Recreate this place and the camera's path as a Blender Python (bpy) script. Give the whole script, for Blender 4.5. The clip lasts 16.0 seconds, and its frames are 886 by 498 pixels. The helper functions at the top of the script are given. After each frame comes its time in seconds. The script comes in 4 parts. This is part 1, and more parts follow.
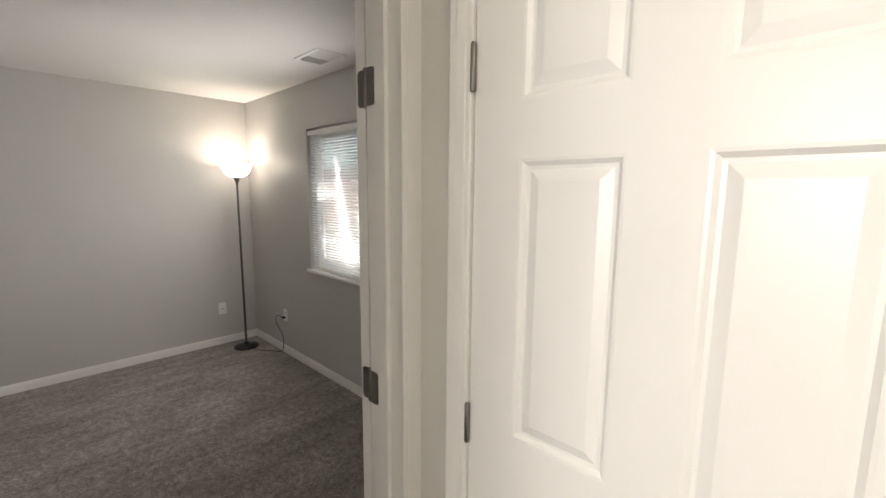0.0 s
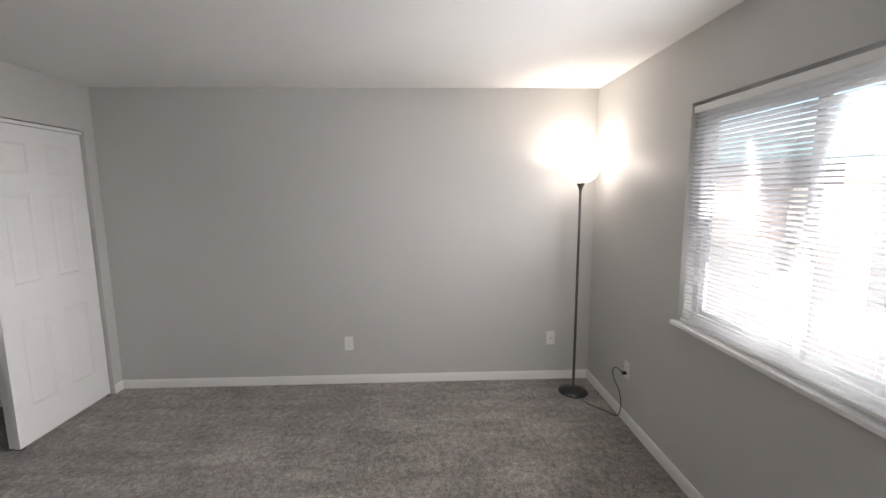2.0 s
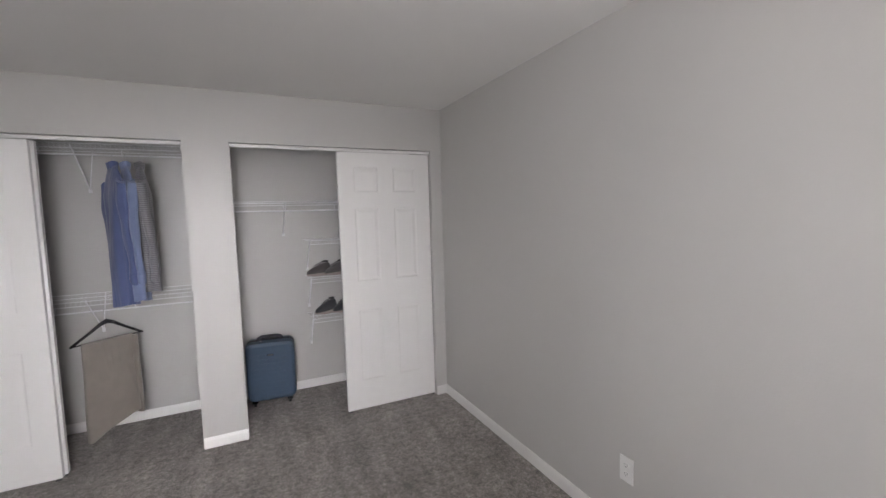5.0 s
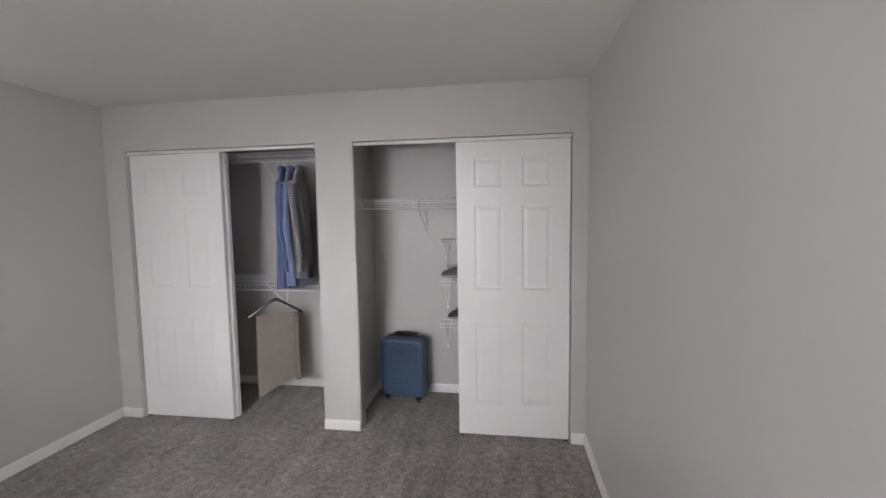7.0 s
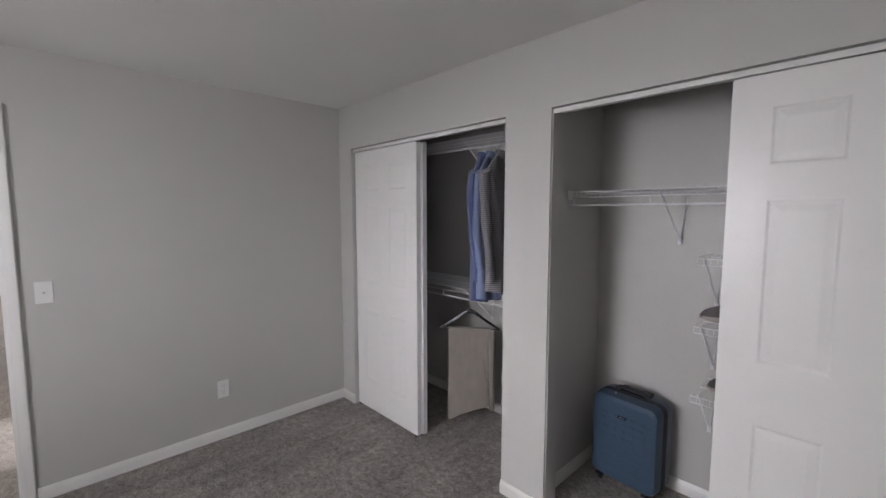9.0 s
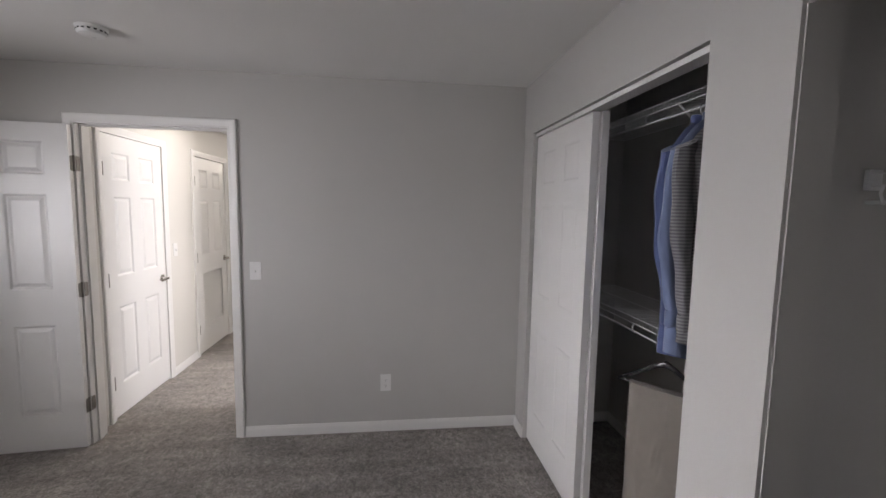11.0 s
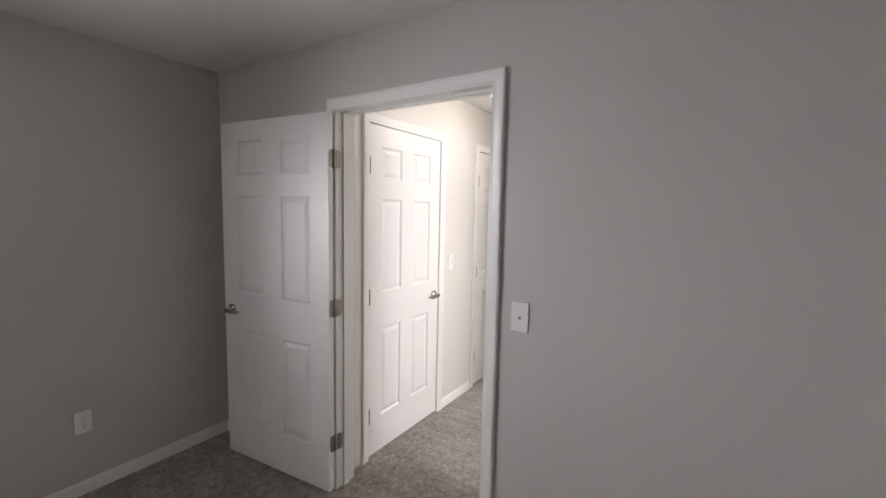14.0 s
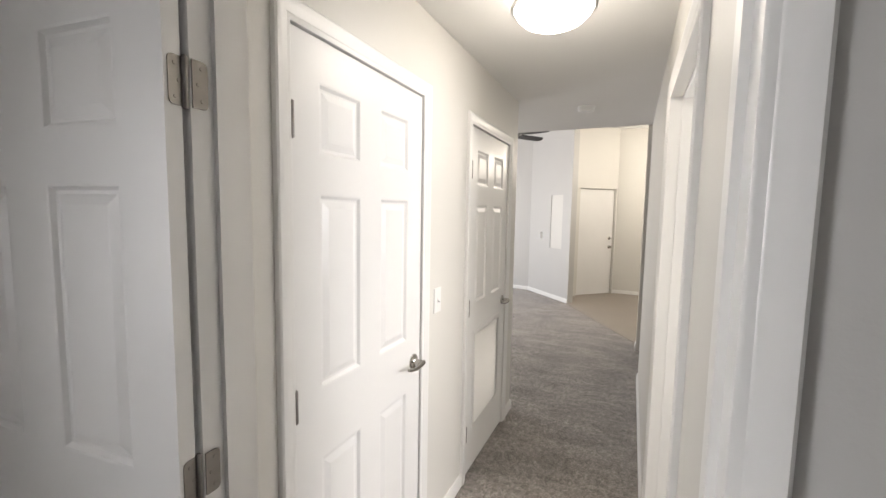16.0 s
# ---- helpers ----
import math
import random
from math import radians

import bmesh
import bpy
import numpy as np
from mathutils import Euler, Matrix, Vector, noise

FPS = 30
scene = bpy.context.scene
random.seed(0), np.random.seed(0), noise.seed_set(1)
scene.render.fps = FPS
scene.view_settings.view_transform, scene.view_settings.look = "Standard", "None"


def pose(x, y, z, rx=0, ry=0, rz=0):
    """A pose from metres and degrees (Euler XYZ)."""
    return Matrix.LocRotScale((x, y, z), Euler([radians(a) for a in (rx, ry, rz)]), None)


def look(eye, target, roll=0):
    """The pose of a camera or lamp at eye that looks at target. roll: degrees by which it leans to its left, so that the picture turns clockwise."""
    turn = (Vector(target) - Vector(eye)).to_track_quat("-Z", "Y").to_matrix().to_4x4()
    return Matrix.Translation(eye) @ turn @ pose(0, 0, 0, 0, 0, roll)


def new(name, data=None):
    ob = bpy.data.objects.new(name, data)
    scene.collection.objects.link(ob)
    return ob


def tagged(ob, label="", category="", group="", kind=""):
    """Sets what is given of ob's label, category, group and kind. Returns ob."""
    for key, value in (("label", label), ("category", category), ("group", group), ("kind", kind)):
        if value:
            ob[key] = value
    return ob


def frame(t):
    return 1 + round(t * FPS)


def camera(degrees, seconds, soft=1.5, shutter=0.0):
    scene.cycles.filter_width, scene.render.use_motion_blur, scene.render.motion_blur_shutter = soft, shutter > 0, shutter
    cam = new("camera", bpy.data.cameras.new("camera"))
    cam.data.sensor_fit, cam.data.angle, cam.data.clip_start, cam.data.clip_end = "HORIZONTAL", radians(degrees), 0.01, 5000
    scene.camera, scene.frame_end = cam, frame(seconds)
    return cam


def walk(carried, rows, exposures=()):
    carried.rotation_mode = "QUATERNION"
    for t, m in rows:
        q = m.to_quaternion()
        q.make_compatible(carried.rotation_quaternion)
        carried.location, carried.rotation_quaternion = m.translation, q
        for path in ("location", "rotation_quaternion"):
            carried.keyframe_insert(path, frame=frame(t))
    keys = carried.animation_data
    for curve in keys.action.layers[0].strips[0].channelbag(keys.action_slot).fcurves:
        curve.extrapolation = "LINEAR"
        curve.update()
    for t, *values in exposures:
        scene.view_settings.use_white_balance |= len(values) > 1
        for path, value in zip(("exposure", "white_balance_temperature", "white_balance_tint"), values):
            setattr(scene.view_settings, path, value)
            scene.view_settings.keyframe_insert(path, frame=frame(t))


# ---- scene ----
cam = camera(93.7, 16.0)
PATH = [
    (0, (0.157, 0.127, 1.549), (-1.214, 1.556, 1.272), 0.5),
    (0.5, (-0.05, 0.212, 1.555), (-1.691, 1.321, 1.272), 0.1),
    (1, (-0.281, 0.325, 1.568), (-2.095, 1.117, 1.284), 0.2),
    (1.5, (-0.556, 0.421, 1.586), (-2.479, 0.894, 1.305), -0.1),
    (2, (-0.88, 0.485, 1.592), (-2.86, 0.558, 1.322), -0.4),
    (2.5, (-1.18, 0.524, 1.583), (-3.147, 0.26, 1.337), -0.6),
    (3, (-1.474, 0.626, 1.589), (-3.357, -0.008, 1.357), -0.7),
    (3.5, (-1.748, 0.796, 1.594), (-3.477, -0.187, 1.38), -0.9),
    (4, (-2.05, 0.976, 1.58), (-3.548, -0.334, 1.385), -1.1),
    (4.5, (-2.39, 1.103, 1.532), (-3.576, -0.498, 1.36), -1.7),
    (6.8, (-3.642, 0.811, 1.532), (-3.463, -1.175, 1.378), -0.7),
    (7, (-3.706, 0.728, 1.536), (-3.415, -1.244, 1.381), -0.9),
    (7.5, (-3.809, 0.471, 1.594), (-3.218, -1.429, 1.4), -0.5),
    (8, (-3.822, 0.216, 1.583), (-2.943, -1.57, 1.393), -0.4),
    (8.5, (-3.805, -0.025, 1.572), (-2.646, -1.645, 1.394), -0.0),
    (9, (-3.772, -0.289, 1.563), (-2.334, -1.668, 1.389), -0.0),
    (9.2, (-3.76, -0.38, 1.563), (-2.237, -1.665, 1.39), 0.1),
    (11.5, (-3.417, -1.316, 1.567), (-1.428, -1.239, 1.376), 1.0),
    (12, (-3.255, -1.394, 1.533), (-1.299, -1.018, 1.351), 0.9),
    (12.5, (-3.036, -1.332, 1.538), (-1.151, -0.689, 1.354), 1.0),
    (13, (-2.758, -1.247, 1.535), (-0.972, -0.368, 1.351), 1.0),
    (13.5, (-2.49, -1.103, 1.548), (-0.79, -0.066, 1.363), 1.2),
    (14, (-2.229, -0.879, 1.554), (-0.558, 0.204, 1.364), 1.2),
    (14.5, (-1.996, -0.651, 1.55), (-0.33, 0.44, 1.361), 1.2),
    (15, (-1.768, -0.429, 1.571), (-0.099, 0.656, 1.381), 1.1),
    (15.5, (-1.542, -0.205, 1.563), (0.164, 0.826, 1.39), 1.0),
    (16, (-1.256, -0.005, 1.568), (0.558, 0.817, 1.388), 1.0),
]
EXPOSURES = [(0.0, 1.6, 7550, 14), (0.8, 1.95, 7300, 15), (1.5, 2.08, 7050, 16), (4.5, 2.1, 6900, 18), (7.0, 2.05, 6800, 18), (9.0, 1.9, 6750, 19), (12.5, 1.7, 6900, 19), (15.0, 1.75, 6900, 17), (16.0, 1.78, 6950, 15)]
walk(cam, [(t, look(eye, target, roll)) for t, eye, target, roll in PATH], EXPOSURES)

# ---- world and light ----
world = bpy.data.worlds.new("sky")
scene.world = world
world.use_nodes = True
wn = world.node_tree
sky = wn.nodes.new("ShaderNodeTexSky")
sky.sky_type, sky.sun_disc = "NISHITA", False
sky.sun_elevation, sky.sun_rotation = radians(40), radians(150)
wn.links.new(sky.outputs["Color"], wn.nodes["Background"].inputs["Color"])
wn.nodes["Background"].inputs["Strength"].default_value = 0.06


def lamp(name, kind, m, watts, size=0.1, size_y=None, colour=(1, 1, 1), **more):
    data = bpy.data.lights.new(name, kind)
    data.energy, data.color = watts, colour
    if kind == "AREA":
        data.shape, data.size, data.size_y = "RECTANGLE", size, size_y or size
    elif kind == "SUN":
        data.angle = size
    else:
        data.shadow_soft_size = size
    ob = new(name, data)
    ob.matrix_world = m
    return ob


LAMP_X, LAMP_Y = -3.985, 1.635
WARM = (1.0, 0.96, 0.85)
lamp("sun", "SUN", look((3, -10, 12), (0, 0, 0)), 1.4, radians(12), colour=(1, 0.96, 0.9))
lamp("floor_lamp_bulb", "POINT", pose(LAMP_X, LAMP_Y, 1.768), 1.55, 0.05, colour=(1.0, 0.95, 0.88))
# added area lamp outside, standing in for the sky's light on the blind
lamp("window_daylight", "AREA", look((-2.45, 3.7, 3.5), (-2.45, 1.9, 1.5)), 19, 3.4, 2.2, colour=(0.90, 0.95, 1.0))
# added fill lamps in the window opening, aimed at walls, closets and ceiling
for aim, watts, wide, sx, sy in (((-3.9, -0.1, 1.0), 3.9, 120, 0.40, 0.90), ((-2.7, 0.2, 2.9), 1.2, 100, 1.0, 0.16),
                                 ((-2.5, -2.05, 0.45), 2.5, 60, 0.90, 0.90),
                                 ((-0.72, -0.70, 1.05), 2.6, 80, 0.60, 0.90)):
    opening = lamp("window_opening_fill", "AREA", look((-2.45, 1.80, 1.46), aim), watts, sx, sy, colour=(0.90, 0.95, 1.0))
    opening.data.spread = radians(wide)
lamp("hall_bulb", "POINT", pose(0.42, 0.31, 2.20), 1.4, 0.14, colour=WARM)
# extra narrow beam added under the ceiling light to brighten the hall carpet
down = lamp("hall_carpet_fill", "AREA", look((0.42, 0.31, 2.26), (0.42, 0.311, 0.0)), 0.65, 0.24, colour=WARM)
down.data.spread = radians(75)
lamp("fan_bulb", "POINT", pose(4.50, 1.65, 2.50), 7, 0.08, colour=WARM)
# unseen area lamp added to light the living room and the hall's end
lamp("living_fill", "AREA", look((5.0, 4.85, 1.5), (5.0, 0, 1.3)), 36, 2.4, 1.5, colour=(0.92, 0.96, 1.0))
# no fixture here: unseen lamp added to brighten the entry and niche
lamp("entry_fill", "POINT", pose(6.3, -0.6, 2.5), 19, 0.12, colour=WARM)
# two unseen lamps added to keep the bathroom doorway bright
lamp("bath_fill", "POINT", pose(0.95, -1.30, 2.0), 8, 0.10, colour=WARM)
lamp("bath_back_fill", "AREA", look((0.3, -2.1, 1.6), (0.3, 0, 1.1)), 17, 0.9, 0.9, colour=(0.9, 0.95, 1.0))

# ---- materials ----


def material(name, colour, rough=0.5, metal=0.0, scale=8.0, vary=0.06, bump=0.0, bump_scale=200.0, coat=0.0, detail=4.0):
    """Paint, plastic, metal: two scales of colour change, a fine relief, and a change of gloss."""
    m = bpy.data.materials.new(name)
    m.use_nodes = True
    nt = m.node_tree
    b = nt.nodes["Principled BSDF"]
    b.inputs["Metallic"].default_value = metal
    b.inputs["Coat Weight"].default_value = coat
    co = nt.nodes.new("ShaderNodeTexCoord")
    n1 = nt.nodes.new("ShaderNodeTexNoise")
    n1.inputs["Scale"].default_value, n1.inputs["Detail"].default_value = scale, detail
    n2 = nt.nodes.new("ShaderNodeTexNoise")
    n2.inputs["Scale"].default_value, n2.inputs["Detail"].default_value = scale * 0.13, 2.0
    nt.links.new(co.outputs["Object"], n1.inputs["Vector"])
    nt.links.new(co.outputs["Object"], n2.inputs["Vector"])
    mix = nt.nodes.new("ShaderNodeMath")
    mix.operation = "ADD"
    nt.links.new(n1.outputs["Fac"], mix.inputs[0])
    nt.links.new(n2.outputs["Fac"], mix.inputs[1])
    ramp = nt.nodes.new("ShaderNodeMapRange")
    ramp.inputs["From Min"].default_value, ramp.inputs["From Max"].default_value = 0.6, 1.4
    ramp.inputs["To Min"].default_value, ramp.inputs["To Max"].default_value = 1 - vary, 1 + vary
    nt.links.new(mix.outputs[0], ramp.inputs["Value"])
    mul = nt.nodes.new("ShaderNodeVectorMath")
    mul.operation = "SCALE"
    mul.inputs[0].default_value = colour
    nt.links.new(ramp.outputs["Result"], mul.inputs["Scale"])
    nt.links.new(mul.outputs[0], b.inputs["Base Color"])
    r2 = nt.nodes.new("ShaderNodeMapRange")
    r2.inputs["From Min"].default_value, r2.inputs["From Max"].default_value = 0.3, 0.7
    r2.inputs["To Min"].default_value, r2.inputs["To Max"].default_value = max(0.03, rough - 0.025), min(1, rough + 0.025)
    nt.links.new(n1.outputs["Fac"], r2.inputs["Value"])
    nt.links.new(r2.outputs["Result"], b.inputs["Roughness"])
    if bump:
        n3 = nt.nodes.new("ShaderNodeTexNoise")
        n3.inputs["Scale"].default_value, n3.inputs["Detail"].default_value = bump_scale, 3.0
        nt.links.new(co.outputs["Object"], n3.inputs["Vector"])
        bp = nt.nodes.new("ShaderNodeBump")
        bp.inputs["Strength"].default_value, bp.inputs["Distance"].default_value = bump, 0.002
        nt.links.new(n3.outputs["Fac"], bp.inputs["Height"])
        nt.links.new(bp.outputs["Normal"], b.inputs["Normal"])
    return m


WALL = material("grey_wall_paint", (0.53, 0.523, 0.508), 0.42, vary=0.02, scale=3.0, bump=0.22, bump_scale=120)
HALLWALL = material("off_white_wall_paint", (0.66, 0.645, 0.61), 0.45, vary=0.02, scale=3.0, bump=0.22, bump_scale=120)
CEIL = material("ceiling_paint", (0.78, 0.775, 0.76), 0.8, vary=0.015, scale=3.0, bump=0.3, bump_scale=90)
WHITE = material("white_gloss_paint", (0.78, 0.775, 0.76), 0.32, vary=0.015, scale=5.0, bump=0.06, bump_scale=60)
DOORW = material("white_door_paint", (0.78, 0.775, 0.765), 0.33, vary=0.02, scale=5.0, bump=0.10, bump_scale=70)
PLATE = material("white_plastic", (0.78, 0.78, 0.77), 0.3, vary=0.01)
NICKEL = material("satin_nickel", (0.44, 0.42, 0.39), 0.2, 1.0, scale=40, vary=0.05)
SILVER = material("brushed_bright_nickel", (0.72, 0.71, 0.69), 0.38, 1.0, scale=40, vary=0.04)
HINGE = material("brushed_hinge_steel", (0.24, 0.225, 0.21), 0.36, 1.0, scale=60, vary=0.08)
BLACK = material("black_enamel", (0.015, 0.015, 0.017), 0.25, 0.0, scale=20, vary=0.2)
POLE = material("dark_pewter_pole", (0.11, 0.105, 0.10), 0.3, 0.7, scale=20, vary=0.1)
RUBBER = material("black_rubber", (0.02, 0.02, 0.022), 0.6, vary=0.2)
WIRE = material("white_vinyl_wire", (0.80, 0.81, 0.82), 0.35, vary=0.02)
CASE = material("blue_ribbed_plastic", (0.045, 0.080, 0.13), 0.4, vary=0.12, scale=30, bump=0.15, bump_scale=300)
ZIP = material("black_zip_tape", (0.02, 0.022, 0.03), 0.7, vary=0.2, bump=0.4, bump_scale=500)
SCREW = material("screw_steel", (0.5, 0.5, 0.5), 0.3, 1.0)
# slots have no depth; the shade inside them is this dark colour
SLOT_SHADE = material("slot_shade", (0.03, 0.03, 0.03), 0.6)
VINYLF = material("entry_floor_vinyl", (0.27, 0.235, 0.20), 0.4, vary=0.12, scale=6, bump=0.1)
# dark tone standing for the shade up inside the ceiling register
DUCT_SHADE = material("duct_shade", (0.08, 0.08, 0.08), 0.7)


def cloth(name, colour, colour2=None, stripes=0.0, axis="Z", bump=0.35):
    m = material(name, colour, 0.85, vary=0.10, scale=14, bump=bump, bump_scale=900)
    b = m.node_tree.nodes["Principled BSDF"]
    b.inputs["Sheen Weight"].default_value = 0.25
    crease = m.node_tree.nodes.new("ShaderNodeTexNoise")
    crease.inputs["Scale"].default_value, crease.inputs["Detail"].default_value, crease.inputs["Distortion"].default_value = 6.0, 1.5, 0.8
    tall = m.node_tree.nodes.new("ShaderNodeMapping")
    tall.inputs["Scale"].default_value = (2.2, 2.2, 0.55)
    where = m.node_tree.nodes.new("ShaderNodeTexCoord")
    relief = m.node_tree.nodes.new("ShaderNodeBump")
    relief.inputs["Strength"].default_value, relief.inputs["Distance"].default_value = 0.6, 0.02
    m.node_tree.links.new(where.outputs["Object"], tall.inputs["Vector"])
    m.node_tree.links.new(tall.outputs["Vector"], crease.inputs["Vector"])
    m.node_tree.links.new(crease.outputs["Fac"], relief.inputs["Height"])
    m.node_tree.links.new(relief.outputs["Normal"], b.inputs["Normal"])
    if colour2:
        nt = m.node_tree
        co = nt.nodes.new("ShaderNodeTexCoord")
        wave = nt.nodes.new("ShaderNodeTexWave")
        wave.bands_direction = axis
        wave.inputs["Scale"].default_value = stripes
        wave.inputs["Distortion"].default_value = 0.3
        nt.links.new(co.outputs["Object"], wave.inputs["Vector"])
        mix = nt.nodes.new("ShaderNodeMix")
        mix.data_type = "RGBA"
        mix.inputs["A"].default_value, mix.inputs["B"].default_value = (*colour, 1), (*colour2, 1)
        nt.links.new(wave.outputs["Fac"], mix.inputs["Factor"])
        nt.links.new(mix.outputs["Result"], b.inputs["Base Color"])
    return m


SHIRT_BLUE = cloth("blue_cotton", (0.088, 0.118, 0.25))
SHIRT_PALE = cloth("pale_blue_cotton", (0.18, 0.23, 0.38))
SHIRT_STRIPE = cloth("striped_grey_cotton", (0.27, 0.265, 0.28), (0.13, 0.13, 0.145), 26.0)
KHAKI = cloth("khaki_twill", (0.23, 0.205, 0.18))
SHOE_GREY = cloth("grey_shoe_mesh", (0.13, 0.12, 0.12))
SHOE_DARK = cloth("dark_shoe_mesh", (0.05, 0.055, 0.06))
SOLE = material("pale_rubber_sole", (0.42, 0.36, 0.33), 0.6, vary=0.1)


def carpet_material():
    """Cut-pile carpet: tuft grain, mottled pile lay and broad worn patches."""
    m = bpy.data.materials.new("taupe_carpet")
    m.use_nodes = True
    nt = m.node_tree
    b = nt.nodes["Principled BSDF"]
    b.inputs["Roughness"].default_value = 0.95
    b.inputs["Sheen Weight"].default_value = 0.3
    co = nt.nodes.new("ShaderNodeTexCoord")

    def tex(scale, detail, rough=0.6):
        n = nt.nodes.new("ShaderNodeTexNoise")
        n.inputs["Scale"].default_value, n.inputs["Detail"].default_value, n.inputs["Roughness"].default_value = scale, detail, rough
        nt.links.new(co.outputs["Object"], n.inputs["Vector"])
        return n

    def ranged(src, a, z, lo, hi):
        r = nt.nodes.new("ShaderNodeMapRange")
        for key, v in zip(("From Min", "From Max", "To Min", "To Max"), (a, z, lo, hi)):
            r.inputs[key].default_value = v
        nt.links.new(src, r.inputs["Value"])
        return r.outputs["Result"]

    def times(p, q):
        n = nt.nodes.new("ShaderNodeMath")
        n.operation = "MULTIPLY"
        nt.links.new(p, n.inputs[0])
        nt.links.new(q, n.inputs[1])
        return n.outputs[0]

    fine, mid, broad = tex(75, 4, 0.85), tex(26, 4, 0.75), tex(3.5, 5, 0.7)
    stretch = nt.nodes.new("ShaderNodeMapping")
    stretch.inputs["Scale"].default_value = (6.0, 1.0, 1.0)
    stretch.inputs["Rotation"].default_value = (0, 0, radians(8))
    nt.links.new(co.outputs["Object"], stretch.inputs["Vector"])
    streak = tex(1.6, 2, 0.5)
    nt.links.new(stretch.outputs["Vector"], streak.inputs["Vector"])
    v = times(times(times(ranged(fine.outputs["Fac"], 0.3, 0.7, 0.25, 1.75), ranged(mid.outputs["Fac"], 0.32, 0.68, 0.52, 1.48)),
              ranged(broad.outputs["Fac"], 0.3, 0.7, 0.72, 1.28)), ranged(streak.outputs["Fac"], 0.35, 0.65, 0.82, 1.18))
    mul = nt.nodes.new("ShaderNodeVectorMath")
    mul.operation = "SCALE"
    mul.inputs[0].default_value = (0.226, 0.201, 0.184)
    nt.links.new(v, mul.inputs["Scale"])
    nt.links.new(mul.outputs[0], b.inputs["Base Color"])
    bp = nt.nodes.new("ShaderNodeBump")
    bp.inputs["Strength"].default_value, bp.inputs["Distance"].default_value = 1.0, 0.012
    nt.links.new(times(fine.outputs["Fac"], mid.outputs["Fac"]), bp.inputs["Height"])
    nt.links.new(bp.outputs["Normal"], b.inputs["Normal"])
    return m


CARPET = carpet_material()


def glow_material(name, colour, strength, white=0.8):
    m = bpy.data.materials.new(name)
    m.use_nodes = True
    b = m.node_tree.nodes["Principled BSDF"]
    b.inputs["Base Color"].default_value = (white, white, white, 1)
    b.inputs["Roughness"].default_value = 0.25
    b.inputs["Emission Color"].default_value = (*colour, 1)
    b.inputs["Emission Strength"].default_value = strength
    return m


BOWL = glow_material("lit_frosted_bowl", (1.0, 0.96, 0.9), 1.8)
DRUM = glow_material("lit_frosted_drum", (1.0, 0.97, 0.90), 2.4)
BATHGLOW = glow_material("lit_glass", (1.0, 0.97, 0.92), 3.0)


def slat_material():
    """Thin white vinyl slats that let daylight through."""
    m = bpy.data.materials.new("white_vinyl_slat")
    m.use_nodes = True
    nt = m.node_tree
    b = nt.nodes["Principled BSDF"]
    b.inputs["Base Color"].default_value = (0.84, 0.84, 0.84, 1)
    b.inputs["Roughness"].default_value = 0.4
    tr = nt.nodes.new("ShaderNodeBsdfTranslucent")
    tr.inputs["Color"].default_value = (0.84, 0.85, 0.86, 1)
    mix = nt.nodes.new("ShaderNodeMixShader")
    mix.inputs[0].default_value = 0.42
    nt.links.new(b.outputs[0], mix.inputs[1])
    nt.links.new(tr.outputs[0], mix.inputs[2])
    nt.links.new(mix.outputs[0], nt.nodes["Material Output"].inputs["Surface"])
    return m


SLAT = slat_material()


def glass_material():
    m = bpy.data.materials.new("window_glass")
    m.use_nodes = True
    b = m.node_tree.nodes["Principled BSDF"]
    b.inputs["Base Color"].default_value = (1, 1, 1, 1)
    b.inputs["Transmission Weight"].default_value = 1.0
    b.inputs["Roughness"].default_value = 0.0
    b.inputs["IOR"].default_value = 1.45
    return m


GLASS = glass_material()

# ---- mesh helpers ----


def add_box(bm, x0, y0, z0, x1, y1, z1, bevel=0.0, m=None):
    """A box between two corners; bevel rounds its edges."""
    vs = [bm.verts.new(Vector((x, y, z))) for z in (z0, z1) for y in (y0, y1) for x in (x0, x1)]
    fs = [bm.faces.new([vs[i] for i in f]) for f in ((0, 2, 3, 1), (4, 5, 7, 6), (0, 1, 5, 4), (2, 6, 7, 3), (0, 4, 6, 2), (1, 3, 7, 5))]
    if bevel:
        es = list({e for f in fs for e in f.edges})
        got = bmesh.ops.bevel(bm, geom=es, offset=bevel, segments=2, affect="EDGES", profile=0.6)
        vs = list({v for f in got["faces"] for v in f.verts} | {v for v in vs if v.is_valid})
    if m is not None:
        for v in vs:
            v.co = m @ v.co
    return vs


def add_rings(bm, rings, closed=True, cap=True):
    """Skin between rings of equally many points."""
    rows = [[bm.verts.new(p) for p in ring] for ring in rings]
    n = len(rows[0])
    for a, b in zip(rows, rows[1:]):
        for i in range(n if closed else n - 1):
            j = (i + 1) % n
            bm.faces.new((a[i], a[j], b[j], b[i]))
    if cap:
        bm.faces.new(rows[0][::-1])
        bm.faces.new(rows[-1])


def add_lathe(bm, profile, m=None, n=32, cap=True):
    """Turn (radius, height) pairs about z."""
    m = m or Matrix()
    add_rings(bm, [[m @ Vector((r * math.cos(2 * math.pi * i / n), r * math.sin(2 * math.pi * i / n), z)) for i in range(n)] for r, z in profile], cap=cap)


